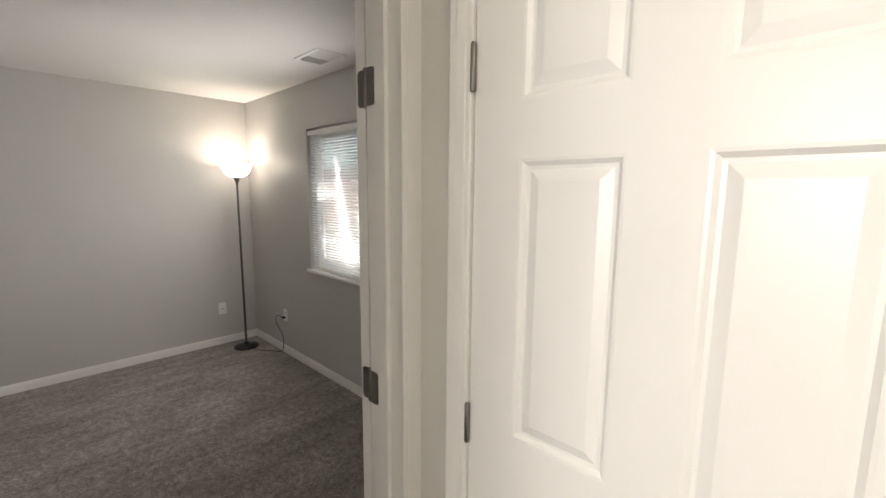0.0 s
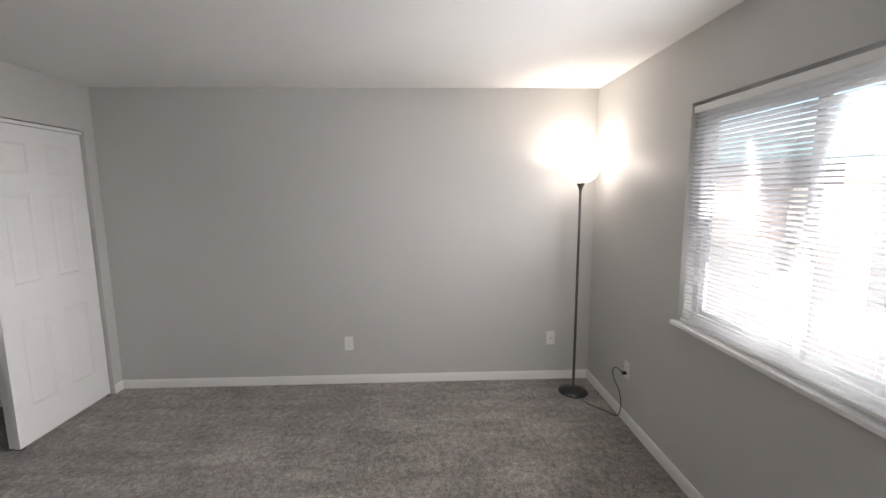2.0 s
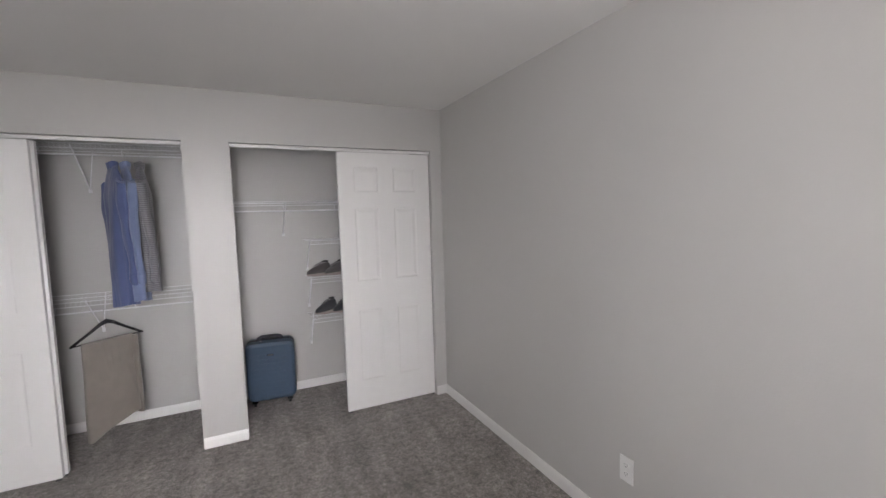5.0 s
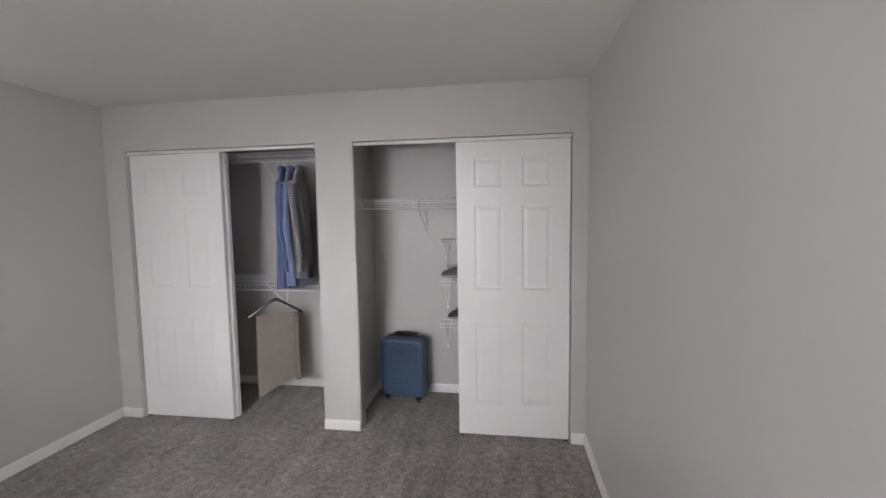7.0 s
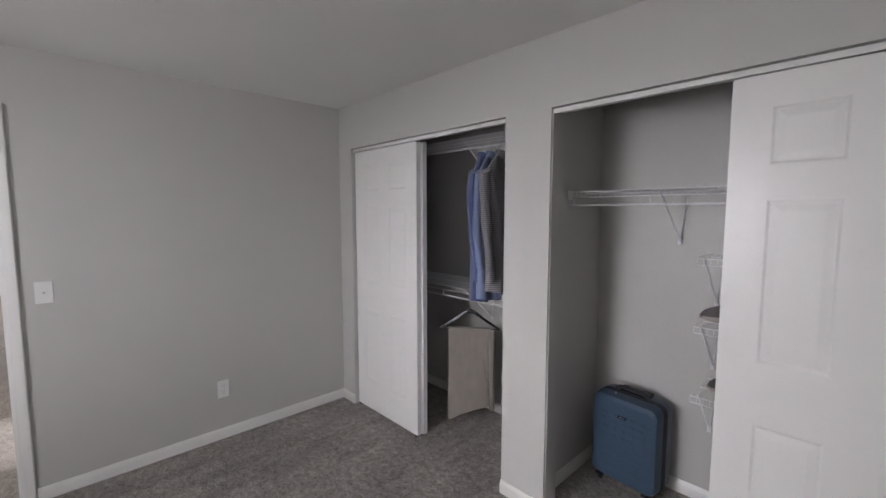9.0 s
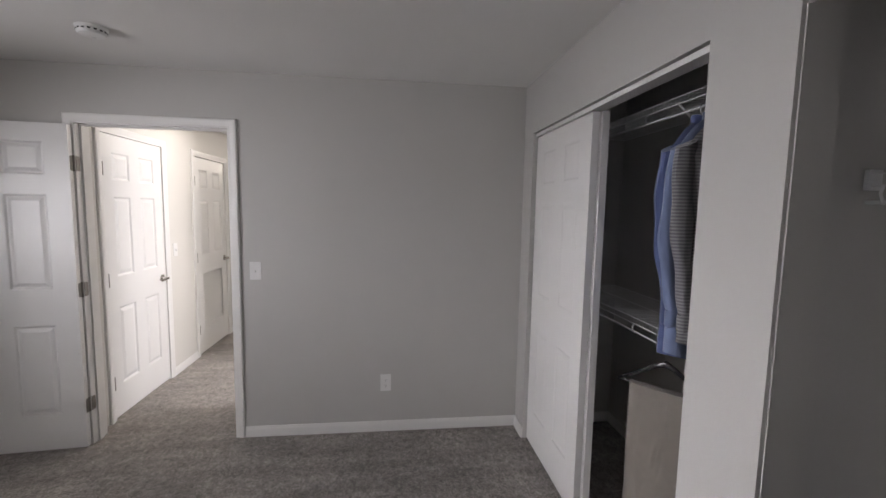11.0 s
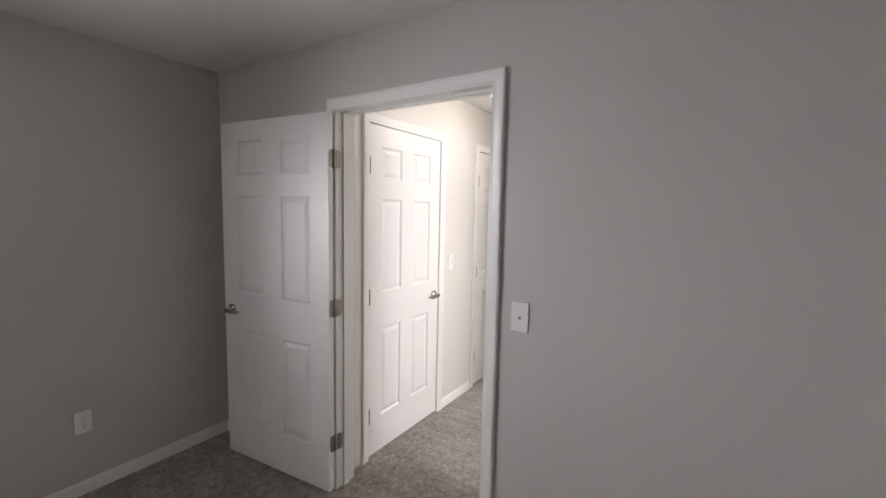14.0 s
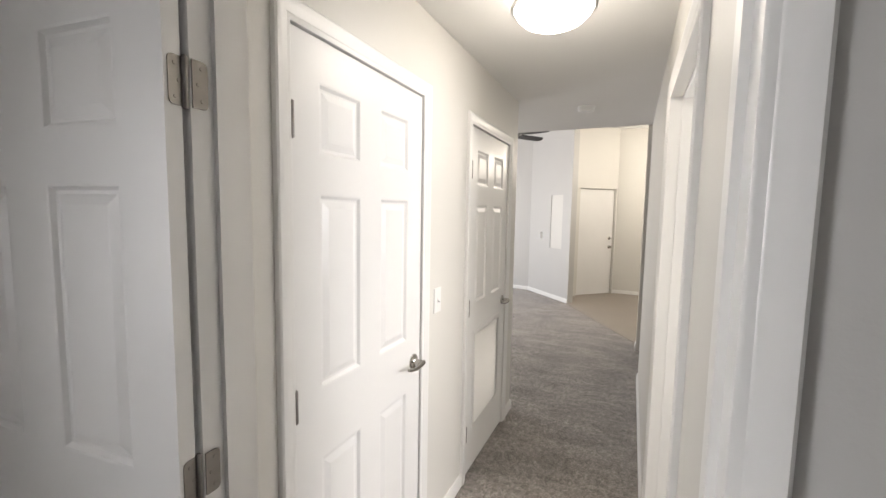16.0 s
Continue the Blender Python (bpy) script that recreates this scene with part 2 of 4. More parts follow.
def add_tube(bm, points, radius, n=8, cap=True):
    """A round rod along points."""
    pts = [Vector(p) for p in points]
    rings, up = [], None
    for i, p in enumerate(pts):
        d = (pts[min(i + 1, len(pts) - 1)] - pts[max(i - 1, 0)]).normalized()
        if up is None:
            up = Vector((0, 0, 1)) if abs(d.z) < 0.9 else Vector((1, 0, 0))
        side = d.cross(up).normalized()
        up = side.cross(d).normalized()
        r = radius[i] if isinstance(radius, (list, tuple)) else radius
        rings.append([p + r * (math.cos(2 * math.pi * k / n) * side + math.sin(2 * math.pi * k / n) * up) for k in range(n)])
    add_rings(bm, rings, cap=cap)


def finish(name, bm, mat, smooth=False, angle=35):
    mesh = bpy.data.meshes.new(name)
    bmesh.ops.recalc_face_normals(bm, faces=bm.faces)
    if smooth:
        for f in bm.faces:
            f.smooth = True
        for e in bm.edges:
            if len(e.link_faces) == 2 and e.calc_face_angle(0) > radians(angle):
                e.smooth = False
    bm.to_mesh(mesh)
    bm.free()
    for m in mat if isinstance(mat, (list, tuple)) else [mat]:
        mesh.materials.append(m)
    return mesh


def part(name, bm, mat, parent, label="", smooth=False):
    """One mesh under a thing or a part."""
    ob = new(name, finish(name, bm, mat, smooth))
    ob.parent = parent
    return tagged(ob, label)


def thing(name, label, category, at=(0, 0, 0), rz=0.0, group="", kind=""):
    ob = new(name)
    ob.empty_display_size = 0.05
    ob.matrix_basis = pose(*at, 0, 0, rz)
    return tagged(ob, label, category, group, kind)


def structure(name, bm, mat, label="", smooth=False, category=""):
    return tagged(new(name, finish(name, bm, mat, smooth)), label, category, kind="structure")


def wall(name, boxes, mat, label, other=None, test=None):
    """A wall from butted boxes; faces for which test(face) holds take the second paint."""
    bm = bmesh.new()
    for b in boxes:
        add_box(bm, *b)
    bm.normal_update()
    if other:
        for f in bm.faces:
            if test(f):
                f.material_index = 1
    return structure(name, bm, [mat, other] if other else mat, label, category="wall")


# ---- the shell ----
W, E, S, N, H = -4.24, -0.713, -2.055, 1.847, 2.395
SB = -2.170                  # inner face of the closet front wall
BACK = -2.78                 # back wall of the closets
HALL_N, HALL_S = 0.818, -0.13
D0, D1, DTOP = -0.116, 0.765, 2.045   # bedroom doorway
WX0, WX1, WZ0, WZ1 = -3.036, -1.872, 0.885, 2.032  # window opening
A0, A1, B0, B1, CTOP = -4.145, -2.673, -2.401, -0.892, 2.06

bm = bmesh.new()
for q in ((-4.45, -3.2, 1.785, 1.985), (1.785, -3.2, 9.2, 5.4)):
    add_box(bm, q[0], q[1], -0.12, q[2], q[3], 0.0)
structure("floor", bm, CARPET, "taupe grey cut-pile carpet", category="carpet")
bm = bmesh.new()
for q in ((-4.45, -3.0, 1.785, 1.985), (1.785, -3.0, 3.08, 5.2)):
    add_box(bm, q[0], q[1], H, q[2], q[3], H + 0.15)
structure("ceiling", bm, CEIL, "white painted ceiling", category="ceiling")
bm = bmesh.new()
add_box(bm, 3.081, -3.0, 3.2, 9.2, 5.2, 3.35)
structure("ceiling_living", bm, CEIL, "high white painted ceiling", category="ceiling")
wall("wall_bulkhead", [(2.96, -2.9, H + 0.15, 3.08, 5.0, 3.2)], HALLWALL, "white painted drop wall above the hall's end")

wall("wall_west", [(W - 0.14, BACK - 0.14, 0, W, N + 0.14, H)], WALL, "grey painted bedroom wall")
wall("wall_north", [(W, N, 0, WX0, N + 0.14, H), (WX0, N, 0, WX1, N + 0.14, WZ0), (WX0, N, WZ1, WX1, N + 0.14, H), (WX1, N, 0, 1.785, N + 0.14, H)], WALL,
     "grey painted bedroom wall with a window opening")
wall("wall_east", [(E, BACK - 0.14, 0, E + 0.115, D0 - 0.02, H), (E, D1 + 0.02, 0, E + 0.115, N, H), (E, D0 - 0.02, DTOP + 0.02, E + 0.115, D1 + 0.02, H)], WALL,
     "grey painted bedroom wall with a doorway", HALLWALL, lambda f: f.normal.x > 0.5)
wall("wall_south", [(W, SB, 0, A0, S, H), (A1, SB, 0, B0, S, H), (B1, SB, 0, E, S, H), (A0, SB, CTOP, A1, S, H), (B0, SB, CTOP, B1, S, H)], WALL,
     "grey painted wall with two closet openings")
wall("wall_closet_back", [(W, BACK - 0.14, 0, E, BACK, H)], WALL, "grey painted closet back wall")
wall("wall_closet_partition", [(-2.585, BACK, 0, -2.49, SB, H)], WALL, "grey painted partition between the closets")

H1X0, H1X1 = -0.420, 0.332
H2X0, H2X1 = 0.908, 1.662
OT = 2.045
wall("wall_hall_north", [(E + 0.115, HALL_N, 0, H1X0 - 0.02, HALL_N + 0.115, H), (H1X1 + 0.02, HALL_N, 0, H2X0 - 0.02, HALL_N + 0.115, H),
                         (H2X1 + 0.02, HALL_N, 0, 1.785, HALL_N + 0.115, H), (H1X0 - 0.02, HALL_N, OT + 0.02, H1X1 + 0.02, HALL_N + 0.115, H),
                         (H2X0 - 0.02, HALL_N, OT + 0.02, H2X1 + 0.02, HALL_N + 0.115, H)], HALLWALL, "off-white painted hallway wall with two doors")
wall("wall_hall_return", [(1.785, HALL_N, 0, 1.90, 5.0, H)], HALLWALL, "off-white painted wall corner at the hall's end")
BX0, BX1 = -0.16, 0.70
wall("wall_hall_south", [(E + 0.115, HALL_S - 0.115, 0, BX0 - 0.02, HALL_S, H), (BX1 + 0.02, HALL_S - 0.115, 0, 3.0, HALL_S, H),
                         (BX0 - 0.02, HALL_S - 0.115, OT + 0.02, BX1 + 0.02, HALL_S, H)], HALLWALL, "off-white painted hallway wall with a doorway")
wall("wall_bath", [(-0.595, -2.3, 0, 1.9, -2.2, H), (1.8, -2.2, 0, 1.9, HALL_S - 0.115, H)], HALLWALL, "white painted bathroom wall")
wall("wall_passage", [(2.885, -2.6, 0, 3.0, HALL_S - 0.115, H), (3.0, -2.7, 0, 4.0, -2.6, 3.2), (3.95, -2.6, 0, 4.10, -0.12, 3.2)], HALLWALL, "off-white painted side passage wall")
# gap from x 3.5 to 6.5: unseen opening, made up beside the added lamp
wall("wall_living", [(1.90, 4.9, 0, 3.5, 5.0, 3.2), (3.5, 4.9, 0, 6.5, 5.0, 0.6), (3.5, 4.9, 2.4, 6.5, 5.0, 3.2), (6.5, 4.9, 0, 9.0, 5.0, 3.2), (7.62, -2.7, 0, 7.72, 0.42, 3.2),
                     (4.1, -2.7, 0, 7.62, -2.6, 3.2)], HALLWALL, "off-white painted living room wall")


def slanted(name, a, b, z0, z1, thick, mat, label, holes=()):
    """A wall between two plan points; its thickness grows to the right of the way from a to b. holes: (from, to, z0, z1)."""
    a, b = Vector((*a, 0)), Vector((*b, 0))
    length, turn = (b - a).length, math.atan2(b.y - a.y, b.x - a.x)
    m = Matrix.Translation(a) @ Matrix.Rotation(turn, 4, "Z")
    bm = bmesh.new()
    at = 0.0
    for s0, s1, h0, h1 in [*holes, (length, length, z0, z1)]:
        if s0 > at:
            add_box(bm, at, -thick, z0, s0, 0, z1, m=m)
        if s1 > s0:
            add_box(bm, s0, -thick, z0, s1, 0, h0, m=m)
            add_box(bm, s0, -thick, h1, s1, 0, z1, m=m)
        at = s1
    return structure(name, bm, mat, label, category="wall"), m


slanted("wall_living_slanted", (6.19, 0.96), (7.13, 1.87), 0, 3.2, 0.11, WALL, "grey painted slanted wall with a narrow niche", holes=((0.24, 0.60, 0.93, 1.90),))
slanted("wall_living_east", (7.13, 1.87), (7.60, 4.9), 0, 3.2, 0.11, WALL, "grey painted living room wall")
slanted("wall_niche", (6.19 + 0.156, 0.96 + 0.131), (6.19 + 0.445, 0.96 + 0.411), 0.85, 1.98, 0.02, HALLWALL, "off-white painted back of the niche")
_, entry_m = slanted("wall_entry", (6.80, 1.16), (7.62, 0.36), 0, 3.2, 0.11, HALLWALL, "off-white painted entry wall", holes=((0.26, 1.12, 0.0, 2.05),))
# out of view, added only to box in the living area
wall("wall_outer", [(9.0, -2.7, 0, 9.1, 5.0, 3.2)], HALLWALL, "unseen wall closing off the far living side")

# entry floor: a flat vinyl area beside the carpet
bm = bmesh.new()
pts = [(4.10, -0.20), (4.78, 0.19), (5.95, 0.86), (6.19, 0.96), (6.9, 1.3), (7.62, 0.42), (7.62, -2.6), (4.10, -2.6)]
add_rings(bm, [[(x, y, -0.01) for x, y in pts], [(x, y, 0.005) for x, y in pts]])
structure("floor_entry", bm, VINYLF, "beige vinyl entry floor", category="floor")

BASE = [(0, 0), (0.013, 0), (0.013, 0.050), (0.011, 0.057), (0.007, 0.064), (0.005, 0.072), (0, 0.072)]


def base_run(bm, a, b, side):
    """Baseboard along a wall from a to b; side: the normal into the room."""
    a, b, n = Vector((*a, 0)), Vector((*b, 0)), Vector((*side, 0)).normalized()
    add_rings(bm, [[p + n * d + Vector((0, 0, z)) for d, z in BASE] for p in (a, b)])


def baseboard(name, runs, label="white painted baseboard"):
    bm = bmesh.new()
    for a, b, side in runs:
        base_run(bm, a, b, side)
    return structure(name, bm, WHITE, label, smooth=True, category="baseboard")


baseboard("baseboard_west", [((W, S), (W, N), (1, 0))])
baseboard("baseboard_north", [((W, N), (E, N), (0, -1))])
baseboard("baseboard_east", [((E, D0 - 0.062), (E, S), (-1, 0)), ((E, N), (E, D1 + 0.062), (-1, 0))])
baseboard("baseboard_south", [((E, S), (B1, S), (0, 1)), ((B0, S), (A1, S), (0, 1)), ((A0, S), (W, S), (0, 1))])
baseboard("baseboard_closet", [((W, BACK), (-2.585, BACK), (0, 1)), ((-2.49, BACK), (E, BACK), (0, 1)), ((-2.585, BACK), (-2.585, SB), (-1, 0)), ((-2.49, BACK), (-2.49, SB), (1, 0)),
                               ((W, BACK), (W, SB), (1, 0)), ((E, BACK), (E, SB), (-1, 0))])
baseboard("baseboard_hall", [((H1X1 + 0.062, HALL_N), (H2X0 - 0.062, HALL_N), (0, -1)), ((H2X1 + 0.062, HALL_N), (1.914, HALL_N), (0, -1)), ((1.90, HALL_N - 0.014), (1.90, 4.9), (1, 0)),
                             ((BX1 + 0.062, HALL_S), (3.0, HALL_S), (0, 1)), ((E + 0.115, HALL_S), (BX0 - 0.062, HALL_S), (0, 1)), ((3.0, HALL_S), (3.0, -2.6), (1, 0)),
                             ((3.95, -0.12), (4.10, -0.12), (0, 1))])
baseboard("baseboard_living", [((6.19, 0.96), (7.13, 1.87), (-0.69, 0.72)), ((7.13, 1.87), (7.60, 4.9), (-1, 0.15)), ((7.62, 0.36), (7.62, -2.6), (-1, 0)), ((6.8, 1.16), (6.985, 0.98), (-0.7, -0.7))])

# casing: a stepped profile, (distance out from the opening's edge, proud)
CASING = [(0.0, 0.0), (0.0, 0.009), (0.006, 0.012), (0.014, 0.011), (0.018, 0.0135), (0.034, 0.0155), (0.040, 0.0185), (0.052, 0.019), (0.057, 0.015), (0.057, 0.0)]


def casing(name, x0, x1, top, m, left=True, right=True, label="white painted door casing with a stepped profile"):
    """Mitred casing round an opening, in a frame in which x runs along the wall, y out of it and z up."""
    bm = bmesh.new()
    path = []
    if left:
        path.append(lambda o, p: Vector((x0 - o, p, 0)))
    path.append(lambda o, p: Vector((x0 - o if left else x0, p, top + o)))
    path.append(lambda o, p: Vector((x1 + o if right else x1, p, top + o)))
    if right:
        path.append(lambda o, p: Vector((x1 + o, p, 0)))
    add_rings(bm, [[m @ f(o, p) for o, p in CASING] for f in path])
    return structure(name, bm, WHITE, label, smooth=True, category="door casing")


def frame_axes(origin, along, out):
    """Local axes: x along, y out, z up."""
    a, o = Vector((*along, 0)), Vector((*out, 0))
    m = Matrix(((a.x, o.x, 0, origin[0]), (a.y, o.y, 0, origin[1]), (0, 0, 1, 0), (0, 0, 0, 1)))
    return m


def jamb(name, x0, x1, top, m, depth, stop=None, label="white painted door jamb"):
    """Lining of an opening, 19 mm thick, set in from the wall's face by 1 mm, with a stop strip."""
    bm = bmesh.new()
    add_box(bm, x0 - 0.019, -depth - 0.001, 0, x0, 0.001, top + 0.019, m=m)
    add_box(bm, x1, -depth - 0.001, 0, x1 + 0.019, 0.001, top + 0.019, m=m)
    add_box(bm, x0, -depth - 0.001, top, x1, 0.001, top + 0.019, m=m)
    if stop:
        s0, s1 = stop
        add_box(bm, x0, s0, 0, x0 + 0.011, s1, top - 0.011, m=m)
        add_box(bm, x1 - 0.011, s0, 0, x1, s1, top - 0.011, m=m)
        add_box(bm, x0, s0, top - 0.011, x1, s1, top, m=m)
    return structure(name, bm, WHITE, label, category="door jamb")


# bedroom doorway: the room's face and the hall's face
mE = frame_axes((E, 0), (0, 1), (-1, 0))
casing("trim_doorway_bedroom", D0, D1, DTOP, mE)
jamb("trim_jamb_bedroom", D0, D1, DTOP, mE, 0.115, stop=(-0.075, -0.038))
mEh = frame_axes((E + 0.115, 0), (0, 1), (1, 0))
casing("trim_doorway_hall", D0, D1, DTOP, mEh, left=False)
mHN = frame_axes((0, HALL_N), (1, 0), (0, -1))
for k, (a, b) in enumerate(((H1X0, H1X1), (H2X0, H2X1))):
    casing("trim_hall_door", a, b, OT, mHN)
    jamb("trim_jamb_hall", a, b, OT, mHN, 0.115, stop=(-0.085, -0.042))
mHS = frame_axes((0, HALL_S), (1, 0), (0, 1))
casing("trim_bath_doorway", BX0, BX1, OT, mHS)
jamb("trim_jamb_bath", BX0, BX1, OT, mHS, 0.115, stop=(-0.07, -0.035))

# unseen walls added behind the closed hall doors to shut out the sky
wall("wall_door_backing", [(-0.595, HALL_N + 0.75, 0, 1.785, HALL_N + 0.80, H), (0.58, HALL_N + 0.115, 0, 0.64, HALL_N + 0.75, H)], HALLWALL, "unseen backing wall behind the closed hall doors")

# ---- doors ----


def panel_mesh(px0, pz0, px1, pz1, thick, deep=1.0):
    """A moulded panel on both faces: a sunk ogee, then a raised field."""
    bm = bmesh.new()
    steps = [(0, 0), (0.006, 0.001), (0.014, 0.009), (0.021, 0.0095), (0.040, 0.003), (0.043, 0.0022)]
    for face in (1, -1):
        rings = []
        for i, d in steps:
            y = face * (thick / 2 - d * deep)
            rings.append([(px0 + i, y, pz0 + i), (px1 - i, y, pz0 + i), (px1 - i, y, pz1 - i), (px0 + i, y, pz1 - i)])
        rows = [[bm.verts.new(p) for p in ring] for ring in rings]
        for a, b in zip(rows, rows[1:]):
            for i in range(4):
                bm.faces.new((a[i], a[(i + 1) % 4], b[(i + 1) % 4], b[i]))
        bm.faces.new(rows[-1])
    return bm


ROWS_Z = [(0.235, 0.812), (1.03, 1.612), (1.722, 1.925)]


def panel_door(name, width, at, rz, label, thick=0.035, height=2.039, louver=False, kind="", foot=0.010, category="door", deep=1.0):
    """A moulded six-panel leaf: x from 0 at the hinge side to width, y 0 at mid thickness, z from the floor."""
    door = thing(name, label, category, at, rz, kind=kind)
    st = 0.113 if width < 0.8 else 0.125
    mid = 0.115 if width < 0.8 else 0.135
    pw = (width - 2 * st - mid) / 2
    cols = [(st, st + pw), (st + pw + mid, width - st)]
    rows = list(ROWS_Z)
    holes = [(x0, z0, x1, z1) for z0, z1 in rows for x0, x1 in cols]
    if louver:
        holes = [h for h in holes if h[1] > 0.9] + [(st, 0.26, width - st, 0.86)]
    xs = sorted({0.0, width, *[v for h in holes for v in (h[0], h[2])]})
    zs = sorted({foot, height, *[v for h in holes for v in (h[1], h[3])]})
    bm = bmesh.new()
    grid = {}
    for y in (-thick / 2, thick / 2):
        for x in xs:
            for z in zs:
                grid[x, y, z] = bm.verts.new((x, y, z))
        for x0, x1 in zip(xs, xs[1:]):
            for z0, z1 in zip(zs, zs[1:]):
                cx, cz = (x0 + x1) / 2, (z0 + z1) / 2
                if any(h[0] < cx < h[2] and h[1] < cz < h[3] for h in holes):
                    continue
                bm.faces.new((grid[x0, y, z0], grid[x1, y, z0], grid[x1, y, z1], grid[x0, y, z1]))
    a, b = -thick / 2, thick / 2
    for x in (0.0, width):
        for z0, z1 in zip(zs, zs[1:]):
            bm.faces.new((grid[x, a, z0], grid[x, b, z0], grid[x, b, z1], grid[x, a, z1]))
    for z in (foot, height):
        for x0, x1 in zip(xs, xs[1:]):
            bm.faces.new((grid[x0, a, z], grid[x1, a, z], grid[x1, b, z], grid[x0, b, z]))
    part("leaf", bm, DOORW, door)
    for x0, z0, x1, z1 in holes:
        if louver and z0 < 0.9:
            bm = bmesh.new()
            for y in (-1, 1):
                f = y * (thick / 2 + 0.004)
                g = y * thick / 2
                lo, hi = min(f, g), max(f, g)
                w = 0.022
                for q in ((x0 - 0.004, z0 - 0.004, x1 + 0.004, z0 + w), (x0 - 0.004, z1 - w, x1 + 0.004, z1 + 0.004), (x0 - 0.004, z0 + w, x0 + w, z1 - w), (x1 - w, z0 + w, x1 + 0.004, z1 - w)):
                    add_box(bm, q[0], lo, q[1], q[2], hi, q[3])
            part("grille_frame", bm, DOORW, door, "white louvre grille frame")
            n = 34
            bm = bmesh.new()
            add_box(bm, 0, -0.0015, -0.020, x1 - x0 - 0.044, 0.0015, 0.020)
            mesh = finish("slat", bm, DOORW)
            for i in range(n):
                s = new("slat", mesh)
                s.parent = door
                s.matrix_basis = pose(x0 + 0.022, 0, z0 + 0.034 + (z1 - z0 - 0.068) * i / (n - 1), -52)
        else:
            part("panel", panel_mesh(x0, z0, x1, z1, thick, deep), DOORW, door)
    return door


def lever(door, x, z, face, thick=0.035, way=1, name="handle"):
    """Lever handle on one face (face: +1 or -1), its arm pointing to way along x."""
    bm = bmesh.new()
    m = Matrix.Translation((x, face * thick / 2, z)) @ Matrix.Rotation(radians(-90 * face), 4, "X")
    add_lathe(bm, [(0.0325, 0.0), (0.0325, 0.004), (0.030, 0.008), (0.021, 0.011), (0.014, 0.016), (0.012, 0.03), (0.012, 0.045)], m, 24)
    base = part(name, bm, NICKEL, door, "satin nickel lever handle", smooth=True)
    bm = bmesh.new()
    y = face * (thick / 2 + 0.045)
    add_tube(bm, [(x - way * 0.012, y, z), (x, y, z), (x + way * 0.025, y + face * 0.004, z - 0.001), (x + way * 0.055, y + face * 0.002, z - 0.006), (x + way * 0.085, y - face * 0.002, z - 0.004),
                  (x + way * 0.108, y - face * 0.006, z + 0.004)], [0.010, 0.0125, 0.010, 0.008, 0.007, 0.006], 12)
    part("arm", bm, NICKEL, base, smooth=True)


def knuckle(door, x, y, z, name="hinge", tall=0.09):
    bm = bmesh.new()
    add_lathe(bm, [(0.004, z - tall / 2 - 0.004), (0.0065, z - tall / 2), (0.0065, z + tall / 2), (0.004, z + tall / 2 + 0.004)], Matrix.Translation((x, y, 0)), 12)
    return part(name, bm, HINGE, door, "brushed steel hinge", smooth=True)


def hinge_plate(bm, m):
    """A plate 30 by 90 mm with two rounded corners and screw heads, flat on local y=0 towards +y, x from 0 out."""
    pts = [(0, -0.045), (0.022, -0.045)] + [(0.022 + 0.010 * math.sin(a), -0.035 - 0.010 * math.cos(a)) for a in (0.5, 1.0, 1.57)]
    pts += [(0.022 + 0.010 * math.cos(a), 0.035 + 0.010 * math.sin(a)) for a in (0.0, 0.5, 1.0)] + [(0.022, 0.045), (0, 0.045)]
    add_rings(bm, [[m @ Vector((x, y, z)) for x, z in pts] for y in (-0.001, 0.0015)])
    for z in (-0.03, 0.0, 0.03):
        add_lathe(bm, [(0.004, 0.0015), (0.0035, 0.0026)], m @ Matrix.Translation((0.019 if z else 0.011, 0, z)) @ Matrix.Rotation(radians(-90), 4, "X"), 8)


HZ = (1.80, 1.022, 0.275)
# hall doors, closed; leaf faces flush with the wall's face
d1 = panel_door("door_1", H1X1 - H1X0 - 0.004, (H1X0 + 0.002, HALL_N + 0.0195, 0), 0, "closed white six-panel door with a nickel lever in the off-white hall wall", height=2.042, kind="structure")
lever(d1, H1X1 - H1X0 - 0.006 - 0.055, 0.925, -1, way=-1)
d2 = panel_door("door_2", H2X1 - H2X0 - 0.004, (H2X0 + 0.002, HALL_N + 0.0195, 0), 0, "closed white panel door with a louvred grille below, at the hall's far end", louver=True, kind="structure")
lever(d2, H2X1 - H2X0 - 0.006 - 0.055, 0.945, -1, way=-1)
for d in (d1, d2):
    for z in HZ:
        knuckle(d, 0.0, -0.0265, z)

# bedroom door, swung back almost against the wall
PIN = (E - 0.015, D1 + 0.003)
d3 = panel_door("door_3", 0.836, (PIN[0], PIN[1], 0), 95.3, "open white six-panel bedroom door swung back towards the grey wall", height=2.028, kind="structure")
d3.matrix_basis = pose(PIN[0], PIN[1], 0, 0, 0, 95.3) @ pose(0.004, 0.0235, 0)
lever(d3, 0.836 - 0.065, 0.925, 1, way=-1)
lever(d3, 0.836 - 0.065, 0.925, -1, way=-1)
for z in HZ:
    bm = bmesh.new()
    add_lathe(bm, [(0.004, z - 0.049), (0.0065, z - 0.045), (0.0065, z + 0.045), (0.004, z + 0.049)], Matrix.Translation((-0.003, -0.022, 0)), 12)
    hinge_plate(bm, Matrix.Translation((-0.0005, -0.022, z)) @ Matrix.Rotation(radians(90), 4, "Z"))
    part("hinge", bm, HINGE, d3, "brushed steel hinge", smooth=True)
bm = bmesh.new()
for z in HZ:
    hinge_plate(bm, Matrix.Translation((E - 0.006, D1 - 0.0015, z)) @ Matrix.Rotation(radians(180), 4, "Z") @ Matrix.Scale(-1, 4, (1, 0, 0)))
